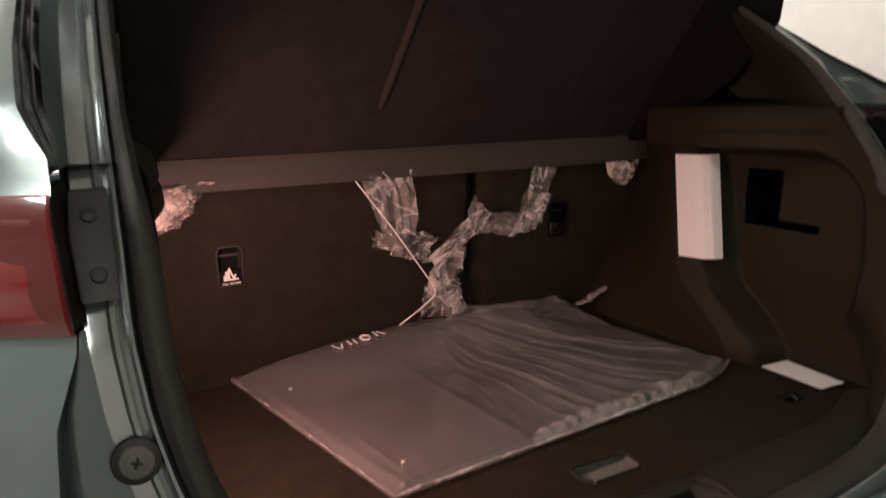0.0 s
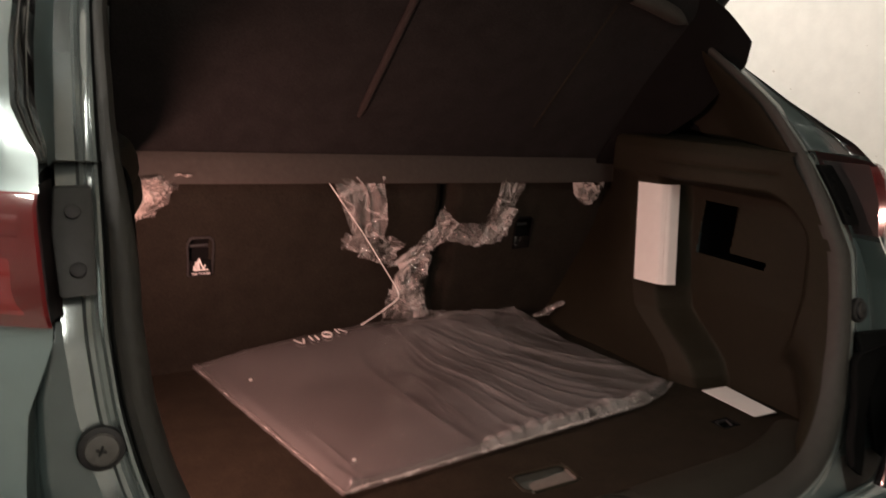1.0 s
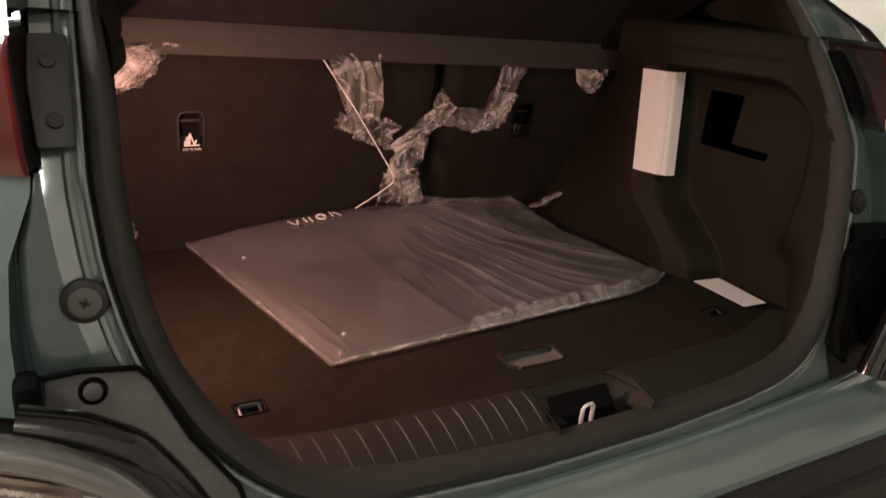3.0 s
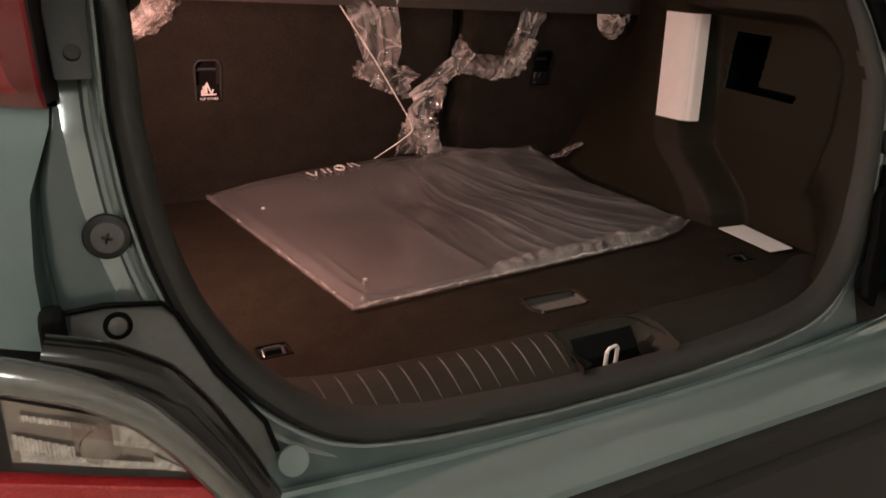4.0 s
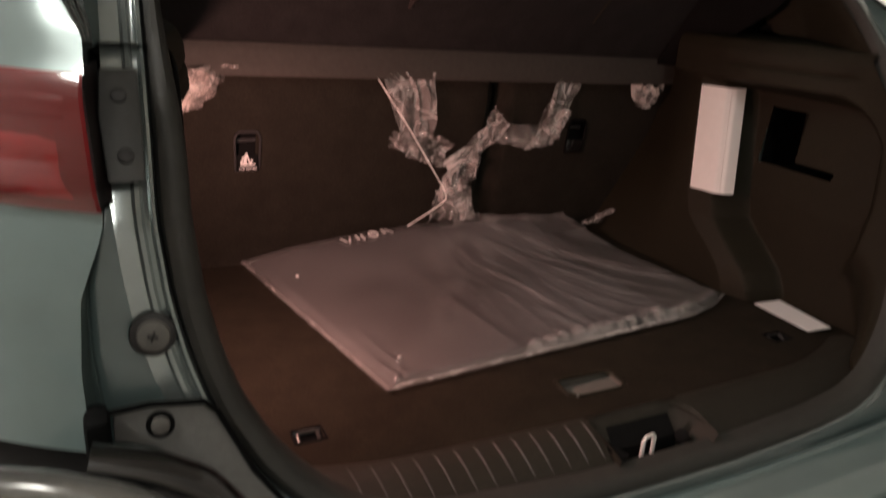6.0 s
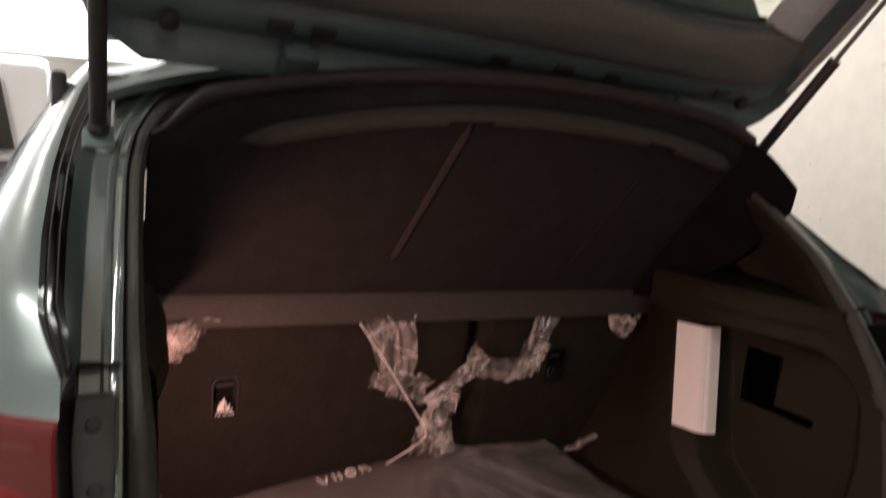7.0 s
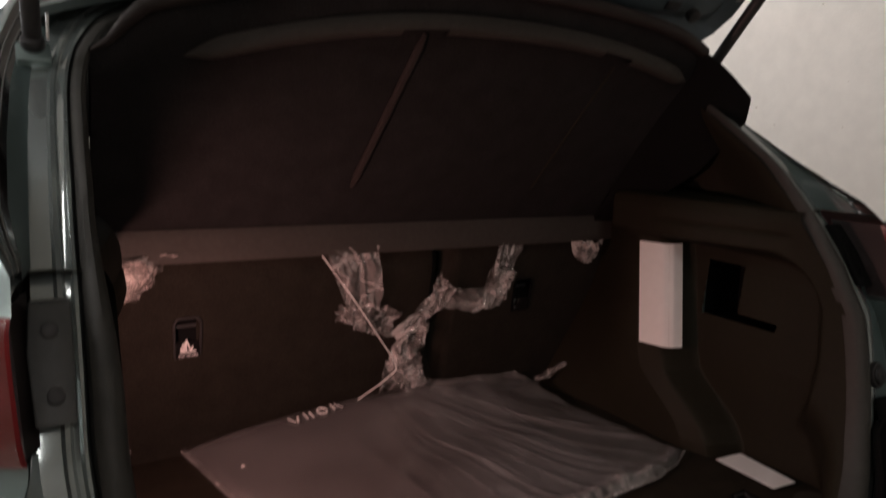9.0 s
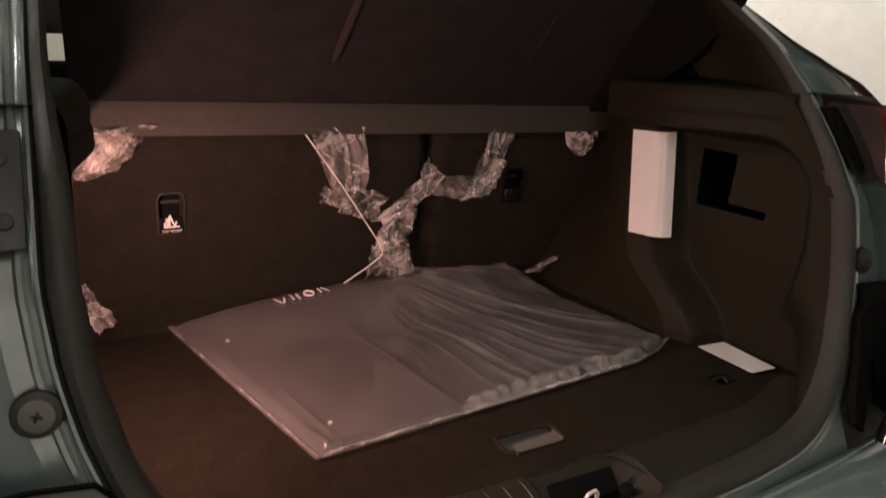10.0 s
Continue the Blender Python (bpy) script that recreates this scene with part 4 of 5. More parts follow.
part("grip_wall", grid(4, 2, lambda u, v: ((-0.043 + 0.100 * u), 0.1495, 0.705 + 0.016 * v)), GRIPGREY, grip)
part("grip_end", grid(4, 2, lambda u, v: (0.0565, 0.101 + 0.047 * u, 0.705 + 0.016 * v)), GRIPGREY, grip)
for s in (-1, 1):
    hk = part("tie_down_hook", box((s * 0.412, 0.144, 0.708), (0.046, 0.034, 0.006), 0.001), BLACK_AND_SHADE, car, "tie-down hook in its recess")
    part("hook_frame", tube([(s * 0.412 - 0.020, 0.130, 0.7195), (s * 0.412 - 0.020, 0.159, 0.7195), (s * 0.412 + 0.020, 0.159, 0.7195), (s * 0.412 + 0.020, 0.130, 0.7195), (s * 0.412 - 0.020, 0.130, 0.7195)], 0.0022, 6), BLACK_AND_SHADE, hk)
    # the right loop's steel is coloured black for the shadow it lies in
    part("hook_loop", tube(smooth_line([(s * 0.412 - 0.013, 0.134, 0.712), (s * 0.412 - 0.013, 0.154, 0.719), (s * 0.412 + 0.013, 0.154, 0.719), (s * 0.412 + 0.013, 0.134, 0.712)], 14), 0.0022, 8), DIMSTEEL if s < 0 else BLACK, hk, "steel loop, blackened on the right for shade")
    for d in (-0.013, 0.013):
        part("hook_pin", disc((s * 0.412 + d, 0.131, 0.716), (0, -1, 0.4), 0.0020, 0.004, 12, 0.0005), CHROME, hk, "bright pin")

# sill trim with its ribs and the latch bowl
SILL = [(0.060, 0.716), (0.050, 0.722), (0.038, 0.7235), (0.022, 0.721), (0.004, 0.714), (-0.012, 0.706), (-0.024, 0.698), (-0.030, 0.690)]


def sill_at(x, q):
    i = q * (len(SILL) - 1)
    y = lerp(i, range(len(SILL)), [p[0] for p in SILL])
    z = lerp(i, range(len(SILL)), [p[1] for p in SILL])
    b = max(abs(x) - 0.33, 0) / 0.17
    return (x, y + 0.035 * b ** 1.8 + 0.02 * (1 - q) * (abs(x) / 0.5) ** 2, z + 0.045 * b ** 2 * q)


def bowl_keep(u, v):
    x = -0.50 + 1.0 * u
    return not (-0.058 < x < 0.100 and v > 0.12)


sill = part("sill_trim", grid(201, 24, lambda u, v: sill_at(-0.50 + 1.0 * u, v), keep=bowl_keep), SILLTRIM, car, "dark plastic sill trim with raised ribs")
for k in range(13):
    x = -0.392 + k * 0.0268
    part("rib", tube([(lambda p: (p[0], p[1], p[2] + 0.0008))(sill_at(x + 0.008 * q - 0.002 * k * q * 0.3, 0.22 + 0.55 * q)) for q in (0, 0.25, 0.5, 0.75, 1)], [0.0002, 0.0010, 0.0012, 0.0010, 0.0003], 6), RIBTRIM, sill)
# the bowl: sloping back wall, bottom with shade painted black, rounded end wall
def bowl_at(u, v):
    x = -0.060 + 0.164 * u
    deep = min(1.0, (x + 0.060) / 0.010, (0.104 - x) / 0.030)
    return (x, 0.044 - 0.020 * ease(0, 0.30, v) - 0.058 * v, 0.7235 - deep * (0.030 * ease(0, 0.30, v) + 0.030 * ease(0.30, 0.36, v)) - 0.012 * v)


bowl = part("latch_bowl", grid(40, 8, lambda u, v: bowl_at(u, 0.11 * v)), SILLTRIM, sill, "dark latch bowl in the sill")
# same bowl, blackened where no light reaches
part("bowl_shade", grid(34, 12, lambda u, v: bowl_at(0.15 + 0.65 * u, 0.11 + 0.89 * v)), BLACK_AND_SHADE, bowl, "lower bowl with its shade put in as black")
part("bowl_end", grid(8, 12, lambda u, v: bowl_at(0.15 * u, 0.11 + 0.89 * v)), SILLTRIM, bowl)
part("bowl_end", grid(10, 12, lambda u, v: bowl_at(0.80 + 0.20 * u, 0.11 + 0.89 * v)), SILLTRIM, bowl)
part("bowl_edge", tube(smooth_line([(-0.052, 0.043, 0.7225), (-0.046, 0.044, 0.7232), (0.060, 0.046, 0.724), (0.082, 0.036, 0.723), (0.100, 0.0, 0.716), (0.108, -0.028, 0.700)], 30), 0.0016, 8), SILLTRIM, sill)
part("bowl_floor", box((0.012, -0.004, 0.664), (0.110, 0.044, 0.004), 0.001), BLACK_AND_SHADE, bowl, "bottom of the bowl, blackened for shade")
part("bowl_hole", disc((0.074, 0.000, 0.694), (-0.7, -0.5, 0.5), 0.0095, 0.003, 24, 0.0005), BLACK_AND_SHADE, bowl, "round black hole")
part("bowl_notch", prism([(-0.056, 0.004), (-0.040, -0.026), (-0.052, -0.030), (-0.062, -0.010)], lambda a, b, c: (a, b, 0.7215 + 0.28 * (b - 0.022) - c), 0.003), BLACK_AND_SHADE, bowl, "black notch beside the bowl")
striker = part("latch_striker", tube(smooth_line([(0.002, -0.004, 0.6980), (0.003, -0.004, 0.7065), (0.006, -0.0035, 0.7095), (0.019, -0.001, 0.7095), (0.0222, 0.0, 0.7065), (0.0235, 0.0, 0.6980)], 24), 0.0025, 10), STRIKER, sill, "steel latch striker")
for x, y in ((0.002, -0.004), (0.0235, 0.0)):
    part("striker_leg", tube([(x, y, 0.668), (x, y, 0.7050)], 0.0030, 12), STRIKER, striker, "steel leg with its highlight in the colour")
part("striker_plate", box((0.012, 0.002, 0.6675), (0.070, 0.026, 0.004), 0.001), BLACK, striker)

# rear seat backs
SEAT_Z = [0.70, 0.75, 0.93, 1.05, 1.14]
SEAT_Y = [0.742, 0.735, 0.688, 0.668, 0.672]


def seat_back(x0, x1):
    def f(u, v):
        z = 0.705 + 0.43 * v
        e = min(u, 1 - u) * (x1 - x0)
        y = lerp(z, SEAT_Z, SEAT_Y) + 0.03 * (1 - ease(0, 0.03, e)) + 0.05 * ease(0.94, 1.0, v) + 0.003 * noise.noise((u * 5 + x0, v * 4, 2))
        return (x0 + (x1 - x0) * u, y, z)
    return f


def seat(x0, x1, tx):
    st = part("seat_back", grid(60, 46, seat_back(x0, x1), keep=lambda u, v: not (abs(x0 + (x1 - x0) * u - tx) < 0.020 and 0.948 < 0.705 + 0.43 * v < 0.990)), SEATCLOTH, car, "dark carpeted rear seat back")
    y = lerp(0.965, SEAT_Z, SEAT_Y)
    # recess back coloured near-black for the shade in it
    rec = part("tether_recess", box((tx, y + 0.024, 0.970), (0.100, 0.004, 0.100)), BLACK_AND_SHADE, st, "child-seat tether recess, its shade put in as black", smooth=False)
    # right frame takes the shade colour, so that it sinks into the dark
    part("recess_frame", tube(smooth_line([(tx + a, lerp(b, SEAT_Z, SEAT_Y) - 0.003, b) for a, b in [(-0.021, 0.922), (-0.0225, 0.984), (-0.017, 0.994), (0.017, 0.994), (0.0225, 0.984), (0.021, 0.922), (-0.021, 0.922)]], 40), 0.0022, 6), BLACK if x0 < 0 else BLACK_AND_SHADE, rec)
    part("label_plate", box((tx, lerp(0.938, SEAT_Z, SEAT_Y) - 0.002, 0.936), (0.040, 0.004, 0.028), 0.001, None), BLACK_AND_SHADE if x0 < 0 else GLOSSBLACK, rec)
    part("tether_bar", tube([(tx - 0.018, y + 0.012, 0.975), (tx + 0.018, y + 0.012, 0.975)], 0.003, 8), BLACK, rec)
    yi = lerp(0.94, SEAT_Z, SEAT_Y) - 0.006
    icon = join(box((tx - 0.006, yi, 0.942), (0.008, 0.002, 0.013), 0.0004, None), box((tx - 0.010, yi, 0.938), (0.006, 0.002, 0.007), 0.0004),
                box((0, 0, 0), (0.0028, 0.002, 0.016), 0.0004, Matrix.Translation((tx + 0.001, yi, 0.944)) @ pose(0, 0, 0, 0, -20, 0)),
                box((0, 0, 0), (0.0026, 0.002, 0.010), 0.0004, Matrix.Translation((tx + 0.006, yi, 0.938)) @ pose(0, 0, 0, 0, 25, 0)),
                box((tx, yi, 0.9335), (0.026, 0.002, 0.0026), 0.0004), box((0, 0, 0), (0.0028, 0.002, 0.018), 0.0004, Matrix.Translation((tx - 0.006, yi, 0.947)) @ pose(0, 0, 0, 0, 32, 0)))
    if x0 < 0:
        part("seat_symbol", icon, WHITE_MARK, rec, "white child seat symbol")
    cu = bpy.data.curves.new("tether_words", "FONT")
    cu.body, cu.size, cu.align_x, cu.extrude = "TOP TETHER", 0.0058, "CENTER", 0.0004
    tmp = new("tether_words", cu)
    me = bpy.data.meshes.new_from_object(tmp)
    bpy.data.objects.remove(tmp)
    bm = bmesh.new()
    bm.from_mesh(me)
    bm.transform(Matrix.Translation((tx, yi + 0.001, 0.9240)) @ pose(0, 0, 0, 82, 0, 0))
    if x0 > 0:
        bm.free()
        return st
    part("tether_words", bm, WHITE_MARK, rec, "small white words", smooth=False)
    return st


seat(-0.60, 0.128, -0.368)
seat(0.134, 0.60, 0.334)
part("seat_bolster", box((-0.53, 0.84, 1.10), (0.16, 0.20, 0.20), 0.04, None, 3), SEATCLOTH, car)
# filler added behind the gap to block light from the cabin
part("seat_gap_blocker", box((0.131, 0.755, 0.93), (0.08, 0.02, 0.46)), SEATCLOTH, car, smooth=False)
for x in (-0.32, -0.02, 0.36):
    hr = part("headrest", box((x, 0.78, 1.27), (0.25, 0.10, 0.17), 0.035, None, 3), SEATCLOTH, car)
    for d in (-0.05, 0.05):
        part("headrest_post", tube([(x + d, 0.78, 1.10), (x + d, 0.78, 1.20)], 0.006, 8), CHROME, hr)

# ---- the open tailgate ----
LEANING = -0.026


def gate(x, u, o=0.0):
    """A place on the raised tailgate: x across, u along it from the hinge, o outwards."""
    return (x, 0.45 - 0.68 * u + 0.733 * o, 1.50 + 0.733 * u + 0.68 * o + LEANING * x)


def gate_half(u):
    return lerp(u, [-0.01, 0.02, 0.06, 0.14, 0.25, 0.45, 0.60, 0.85, 0.97], [0.545, 0.588, 0.604, 0.606, 0.608, 0.606, 0.60, 0.56, 0.50])


def glass_half(u):
    return lerp(u, [0.200, 0.215, 0.26, 0.40, 0.46, 0.485, 0.50], [0.40, 0.455, 0.472, 0.50, 0.495, 0.46, 0.38])


def in_glass(x, u):
    return 0.203 < u < 0.497 and abs(x) < glass_half(u)


tg = part("tailgate", grid(121, 97, lambda a, b: (lambda u: gate((2 * a - 1) * gate_half(u) * (1 + 0.035 * (a > 0.5)), u, 0.075 - 0.045 * abs(2 * a - 1) ** 8))(-0.01 + 0.98 * b),
                           keep=lambda a, b: not in_glass((2 * a - 1) * gate_half(-0.01 + 0.98 * b) * 0.93, 0.35 + (-0.36 + 0.98 * b) * 0.90)), PAINT, car, "raised teal tailgate")
# the underside's shade is put into this pressing's colour
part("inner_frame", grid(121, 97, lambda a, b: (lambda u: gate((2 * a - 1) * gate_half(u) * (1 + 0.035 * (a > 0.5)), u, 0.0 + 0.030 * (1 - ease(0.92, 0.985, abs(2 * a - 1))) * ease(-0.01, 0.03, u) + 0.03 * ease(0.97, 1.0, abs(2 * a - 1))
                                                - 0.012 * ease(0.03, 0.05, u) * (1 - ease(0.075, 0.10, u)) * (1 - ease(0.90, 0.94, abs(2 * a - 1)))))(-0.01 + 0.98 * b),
                         keep=lambda a, b: not in_glass((2 * a - 1) * gate_half(-0.01 + 0.98 * b) * 0.975, 0.35 + (-0.36 + 0.98 * b) * 0.96)), GATE_SHADE, tg, "teal inner pressing with its shade in the colour")
# plastic garnish round the glass: hinge side, then the two sides


def garnish(a, b):
    x = -0.508 + 1.066 * a
    lo = lerp(x, [-0.51, -0.39, -0.24, -0.06, 0.06, 0.24, 0.41, 0.56], [0.094, 0.099, 0.101, 0.098, 0.091, 0.085, 0.079, 0.085])
    hi = lerp(x, [-0.51, -0.47, -0.34, -0.235, -0.10, 0.0, 0.17, 0.29, 0.43, 0.56], [0.222, 0.200, 0.206, 0.213, 0.210, 0.202, 0.193, 0.184, 0.192, 0.215])
    edge = ease(0.0, 0.035, a) * (1 - ease(0.97, 1.0, a))
    return gate(x, lo + (hi - lo) * b, 0.020 - (0.004 + 0.010 * math.sin(math.pi * b) ** 0.5) * edge + 0.028 * ease(0.9, 1.0, b))


part("garnish", thicken(grid(61, 14, garnish), 0.004), GARNISH, tg, "brown-grey plastic garnish above the glass")
for s in (-1, 1):
    wide = 0.530 if s < 0 else 0.540
    # one garnish, coloured lit grey on the right and shaded teal on the left
    part("side_garnish", thicken(grid(40, 12, lambda a, b: (lambda u: gate(s * (glass_half(max(u, 0.24)) - 0.006 + (wide - glass_half(max(u, 0.24))) * b), u, 0.045 - 0.036 * math.sin(min(b * 1.3, 1) * math.pi / 2) + 0.012 * ease(0.8, 1.0, b)))(0.20 + 0.37 * a)), 0.004), GATELIT if s > 0 else GATE_SHADE, tg)
    if s > 0:
        # added band that paints the inner pressing catching light
        part("edge_catchlight", thicken(grid(30, 6, lambda a, b: gate(0.572 + 0.024 * b * math.sin(math.pi * (0.08 + 0.84 * a)) ** 0.5, 0.10 + 0.30 * a, -0.002 + 0.003 * math.sin(math.pi * b))), 0.004), GATELIT, tg, "pale strip put in for light caught by the gate's edge")
    part("hinge", box((0, 0, 0), (0.05, 0.10, 0.03), 0.006, Matrix.Translation(gate(s * 0.33, -0.005, -0.002)) @ pose(0, 0, 0, -40, 0, 0)), GATE_SHADE, tg)
    for q in (-0.016, 0.016):
        part("bolt", disc(gate(s * 0.33 + q, 0.045, 0.0), (0, -0.7, -0.7), 0.006, 0.005, 12, 0.001), BLACK, tg)
    part("rubber_buffer", disc(gate(s * 0.50, 0.055, 0.002), (0, -0.7, -0.7), 0.013, 0.016, 20, 0.003), BLACK, tg)
part("lower_trim", thicken(grid(61, 20, lambda a, b: gate((2 * a - 1) * (gate_half(0.50 + 0.45 * b) - 0.06), 0.497 + 0.45 * b, 0.010 + 0.02 * abs(2 * a - 1) ** 4)), 0.004), TRIM_IN, tg)
part("wiring_tube", tube(smooth_line([gate(-0.16, -0.005, -0.012), gate(-0.15, 0.03, -0.02), gate(-0.12, 0.03, -0.012), gate(-0.05, 0.028, -0.005), gate(0.06, 0.03, 0.0)], 22), 0.009, 8), BLACK, tg)
part("nozzle_plate", box((0, 0, 0), (0.05, 0.012, 0.006), 0.002, Matrix.Translation(gate(-0.16, -0.012, -0.02))), GREYTRIM, tg)
for x in (-0.36, -0.30, -0.02, 0.10, 0.20, 0.45):
    part("pressing_hole", box((0, 0, 0), (0.035, 0.018, 0.003), 0.001, Matrix.Translation(gate(x, 0.062, 0.012)) @ pose(0, 0, 0, -47, 0, 0)), BLACK, tg)
glass = part("rear_window", grid(31, 13, lambda a, b: (lambda u: gate((2 * a - 1) * (glass_half(min(max(u, 0.215), 0.485)) + 0.012), u, 0.050 + 0.016 * (1 - (2 * a - 1) ** 2)))(0.194 + 0.312 * b)), GLASS, tg, "rear window with fine heating wires")
glass.visible_shadow = False
for k in range(8):
    u = 0.235 + 0.034 * k
    part("heating_wire", tube([gate((2 * a - 1) * (glass_half(u) - 0.012), u, 0.048 + 0.016 * (1 - (2 * a - 1) ** 2)) for a in np.linspace(0, 1, 25)], 0.0005, 4), HEATWIRE, glass)
# roof spoiler, seen through the glass


def spoil_end(x):
    return lerp(abs(x), [0, 0.12, 0.245, 0.32, 0.42, 0.474, 0.53, 0.57], [0.296, 0.287, 0.277, 0.261, 0.224, 0.202, 0.16, 0.06])


spoiler = part("spoiler", thicken(grid(61, 16, lambda a, b: (lambda x: gate(x, -0.03 + (spoil_end(x) + 0.03) * b, 0.122 - 0.05 * (1 - b) ** 2 - 0.02 * (abs(x) / 0.57) ** 6))((2 * a - 1) * 0.57)), 0.012), SPOILPAINT, tg, "teal roof spoiler")
stop = part("stop_lamp", prism([(-0.206, 0.256), (0.134, 0.250), (0.124, 0.282), (-0.208, 0.288)], lambda a, b, c: gate(a, b, 0.100 + c), 0.014, 0.004), STOPRED, spoiler, "bright red high stop lamp")
# added strip that paints the red fading out below the lamp
part("lamp_fade", prism([(-0.214, 0.244), (0.137, 0.238), (0.134, 0.250), (-0.208, 0.256)], lambda a, b, c: gate(a, b, 0.106 + c), 0.006, 0.002), REDLENS, spoiler, "dim red strip put in for the fade below the lamp")

# gas struts
for s in (-1, 1):
    foot, top = Vector((s * 0.578, 0.462, 1.398)), Vector((s * 0.592, 0.168, 1.790 + LEANING * s * 0.6))
    foot = foot.lerp(top, 0.055)
    mid = foot.lerp(top, 0.53)
    st = part("gas_strut", tube([foot, foot.lerp(top, 0.02), mid], 0.0105, 14), BLACK, car, "black gas strut holding the tailgate")
    part("strut_rod", tube([mid, top], 0.0042, 10), BRACKET, st)
    part("strut_collar", tube([mid - (top - foot) * 0.012, mid + (top - foot) * 0.004], 0.0112, 14), BLACK, st)
    part("ball_socket", disc(top, (s, 0, 0.1), 0.012, 0.022, 20, 0.004), BLACK, st)
    part("strut_base", box((0, 0, 0), (0.038, 0.030, 0.026), 0.004, Matrix.Translation(foot + Vector((0, 0.004, -0.022))) @ pose(0, 0, 0, 50, 0, 0)), PAINT, st)
    part("ball_joint", disc(foot + Vector((0, -0.002, -0.004)), (top - foot), 0.0135, 0.016, 18, 0.004), BLACK, st)
    part("spring_clip", tube([foot + Vector((s * -0.016, -0.008, 0.0)), foot + Vector((s * -0.017, -0.008, 0.03))], 0.002, 6), CHROME, st)

# ---- parcel shelf, lifted at its rear edge ----
shelf = thing("parcel_shelf", (0.05, 0.655, 1.10), "dark felt parcel shelf lifted up at its rear edge", "parcel shelf")


def shelf_at(x, v, o=0.0):
    """x across, v up the lifted shelf, o out of its underside."""
    x = x * 1.14 if x > 0 else x
    return (0.05 + x, 0.662 - 0.644 * v - 0.765 * o, 1.128 + 0.765 * v - 0.644 * o + LEANING * x)


def shelf_end(x):
    return (0.505 if x < 0 else 0.505 - 0.03 * ease(0.3, 0.55, x)) - 0.11 * (abs(x) / 0.56) ** 2.2 - 0.05 * ease(0.50, 0.56, abs(x))


part("board", join(*[grid(61, 30, lambda a, b: (lambda x: shelf_at(x * (1 + (0.03 if x > 0 else -0.02) * (1 - b)), shelf_end(x) * b, -o - 0.014 * ease(0.9, 1.0, b) * (o == 0)))(-0.568 + 0.988 * a)) for o in (0.0, 0.018)]), FLEECE, shelf, "dark felt board")
part("rear_rim", tube([shelf_at(x, shelf_end(x), -0.012) for x in np.linspace(-0.565, 0.40, 50)], [0.002, 0.006, 0.009] + [0.011] * 47, 10), SEAM, shelf, "dark rolled rear edge")


def wing_at(u, v):
    """The shelf's side wing: u outwards, v up from the hinge to the pointed corner."""
    a = Vector(shelf_at(0.395, 0.01 + (shelf_end(0.395) - 0.01) * v, 0.004 - 0.02 * v))
    b = Vector([lerp(v, [0, 0.28, 0.5, 0.85, 1.0], c) for c in ([0.548, 0.550, 0.566, 0.594, 0.592], [0.632, 0.505, 0.424, 0.352, 0.347], [1.122, 1.186, 1.242, 1.338, 1.382])])
    p = a.lerp(b, u)
    return p + Vector((0, -0.55, 0.55)) * (0.055 * u * (1 - u) * v ** 2) + Vector((0.0, 0.004, 0.0)) * math.sin(u * 3.1)


part("side_wing", thicken(grid(24, 40, wing_at), 0.010), WINGFELT, shelf, "black felt side wing with a pointed corner")



def bar_v(x):
    return 0.432 - 0.09 * (abs(x - 0.0) / 0.45) ** 2.2


def bar_keep(u, v):
    x = -0.46 + 0.85 * u
    return not ((-0.175 < x < -0.105 and v < 0.55) or (0.175 < x < 0.235 and v < 0.55))


part("stiffening_bar", grid(120, 12, lambda a, b: (lambda x: shelf_at(x, bar_v(x) + 0.017 + 0.034 * (b - 0.5) * ease(0, 0.06, min(a, 1 - a)) ** 0.5, 0.003 + 0.016 * math.sin(math.pi * b) ** 0.6 * ease(0, 0.05, min(a, 1 - a))))(-0.46 + 0.85 * a), keep=bar_keep), SHELFTRIM, shelf, "grey stiffening bar along the rear edge")
part("felt_seam", tube([shelf_at(-0.128 - 0.028 * q, 0.425 - 0.315 * q, 0.002) for q in np.linspace(0, 1, 14)], [0.003] + [0.007] * 12 + [0.003], 8), SEAM, shelf, "raised brown seam")
part("felt_seam", tube([shelf_at(0.225 - 0.02 * q, 0.40 - 0.30 * q, -0.002) for q in np.linspace(0, 1, 12)], 0.004, 6), TRIM, shelf)
part("front_strip", grid(70, 9, lambda a, b: (lambda x: (0.04 + x, 0.637 + 0.003 * (2 * b - 1) ** 4 + 0.010 * b, 1.084 + 0.054 * b + LEANING * x))((2 * a - 1) * 0.545)), SHELFTRIM, shelf, "stiff grey front strip of the shelf")
part("hinge_pin", disc((0.590, 0.655, 1.110), (1, 0, 0), 0.016, 0.02, 20, 0.004), TRIM, shelf)

# ---- white papers ----
def paper_at(u, v):
    a = Vector((0.455 + 0.034 * v, 0.446 + 0.050 * v))
    b = Vector((0.472 + 0.041 * v, 0.385 + 0.055 * v))
    c = Vector((0.501 + 0.044 * v, 0.378 + 0.058 * v))
    f = 0.66
    p = a.lerp(b, u / f) if u < f else b.lerp(c, (u - f) / (1 - f))
    r = 0.005 * math.exp(-((u - f) / 0.07) ** 2)
    return (p.x + r * 0.7, p.y + r * 0.7, 0.901 + 0.194 * v)


sheet = thing("protective_label", paper_at(0.66, 0.0), "blank white paper folded round the trim's corner", "paper label")
part("wide_panel", thicken(grid(21, 6, lambda u, v: paper_at(0.66 * u, v)), 0.0012), PAPER, sheet)
part("narrow_panel", thicken(grid(12, 6, lambda u, v: paper_at(0.66 + 0.34 * u, v)), 0.0012), PAPER, sheet)
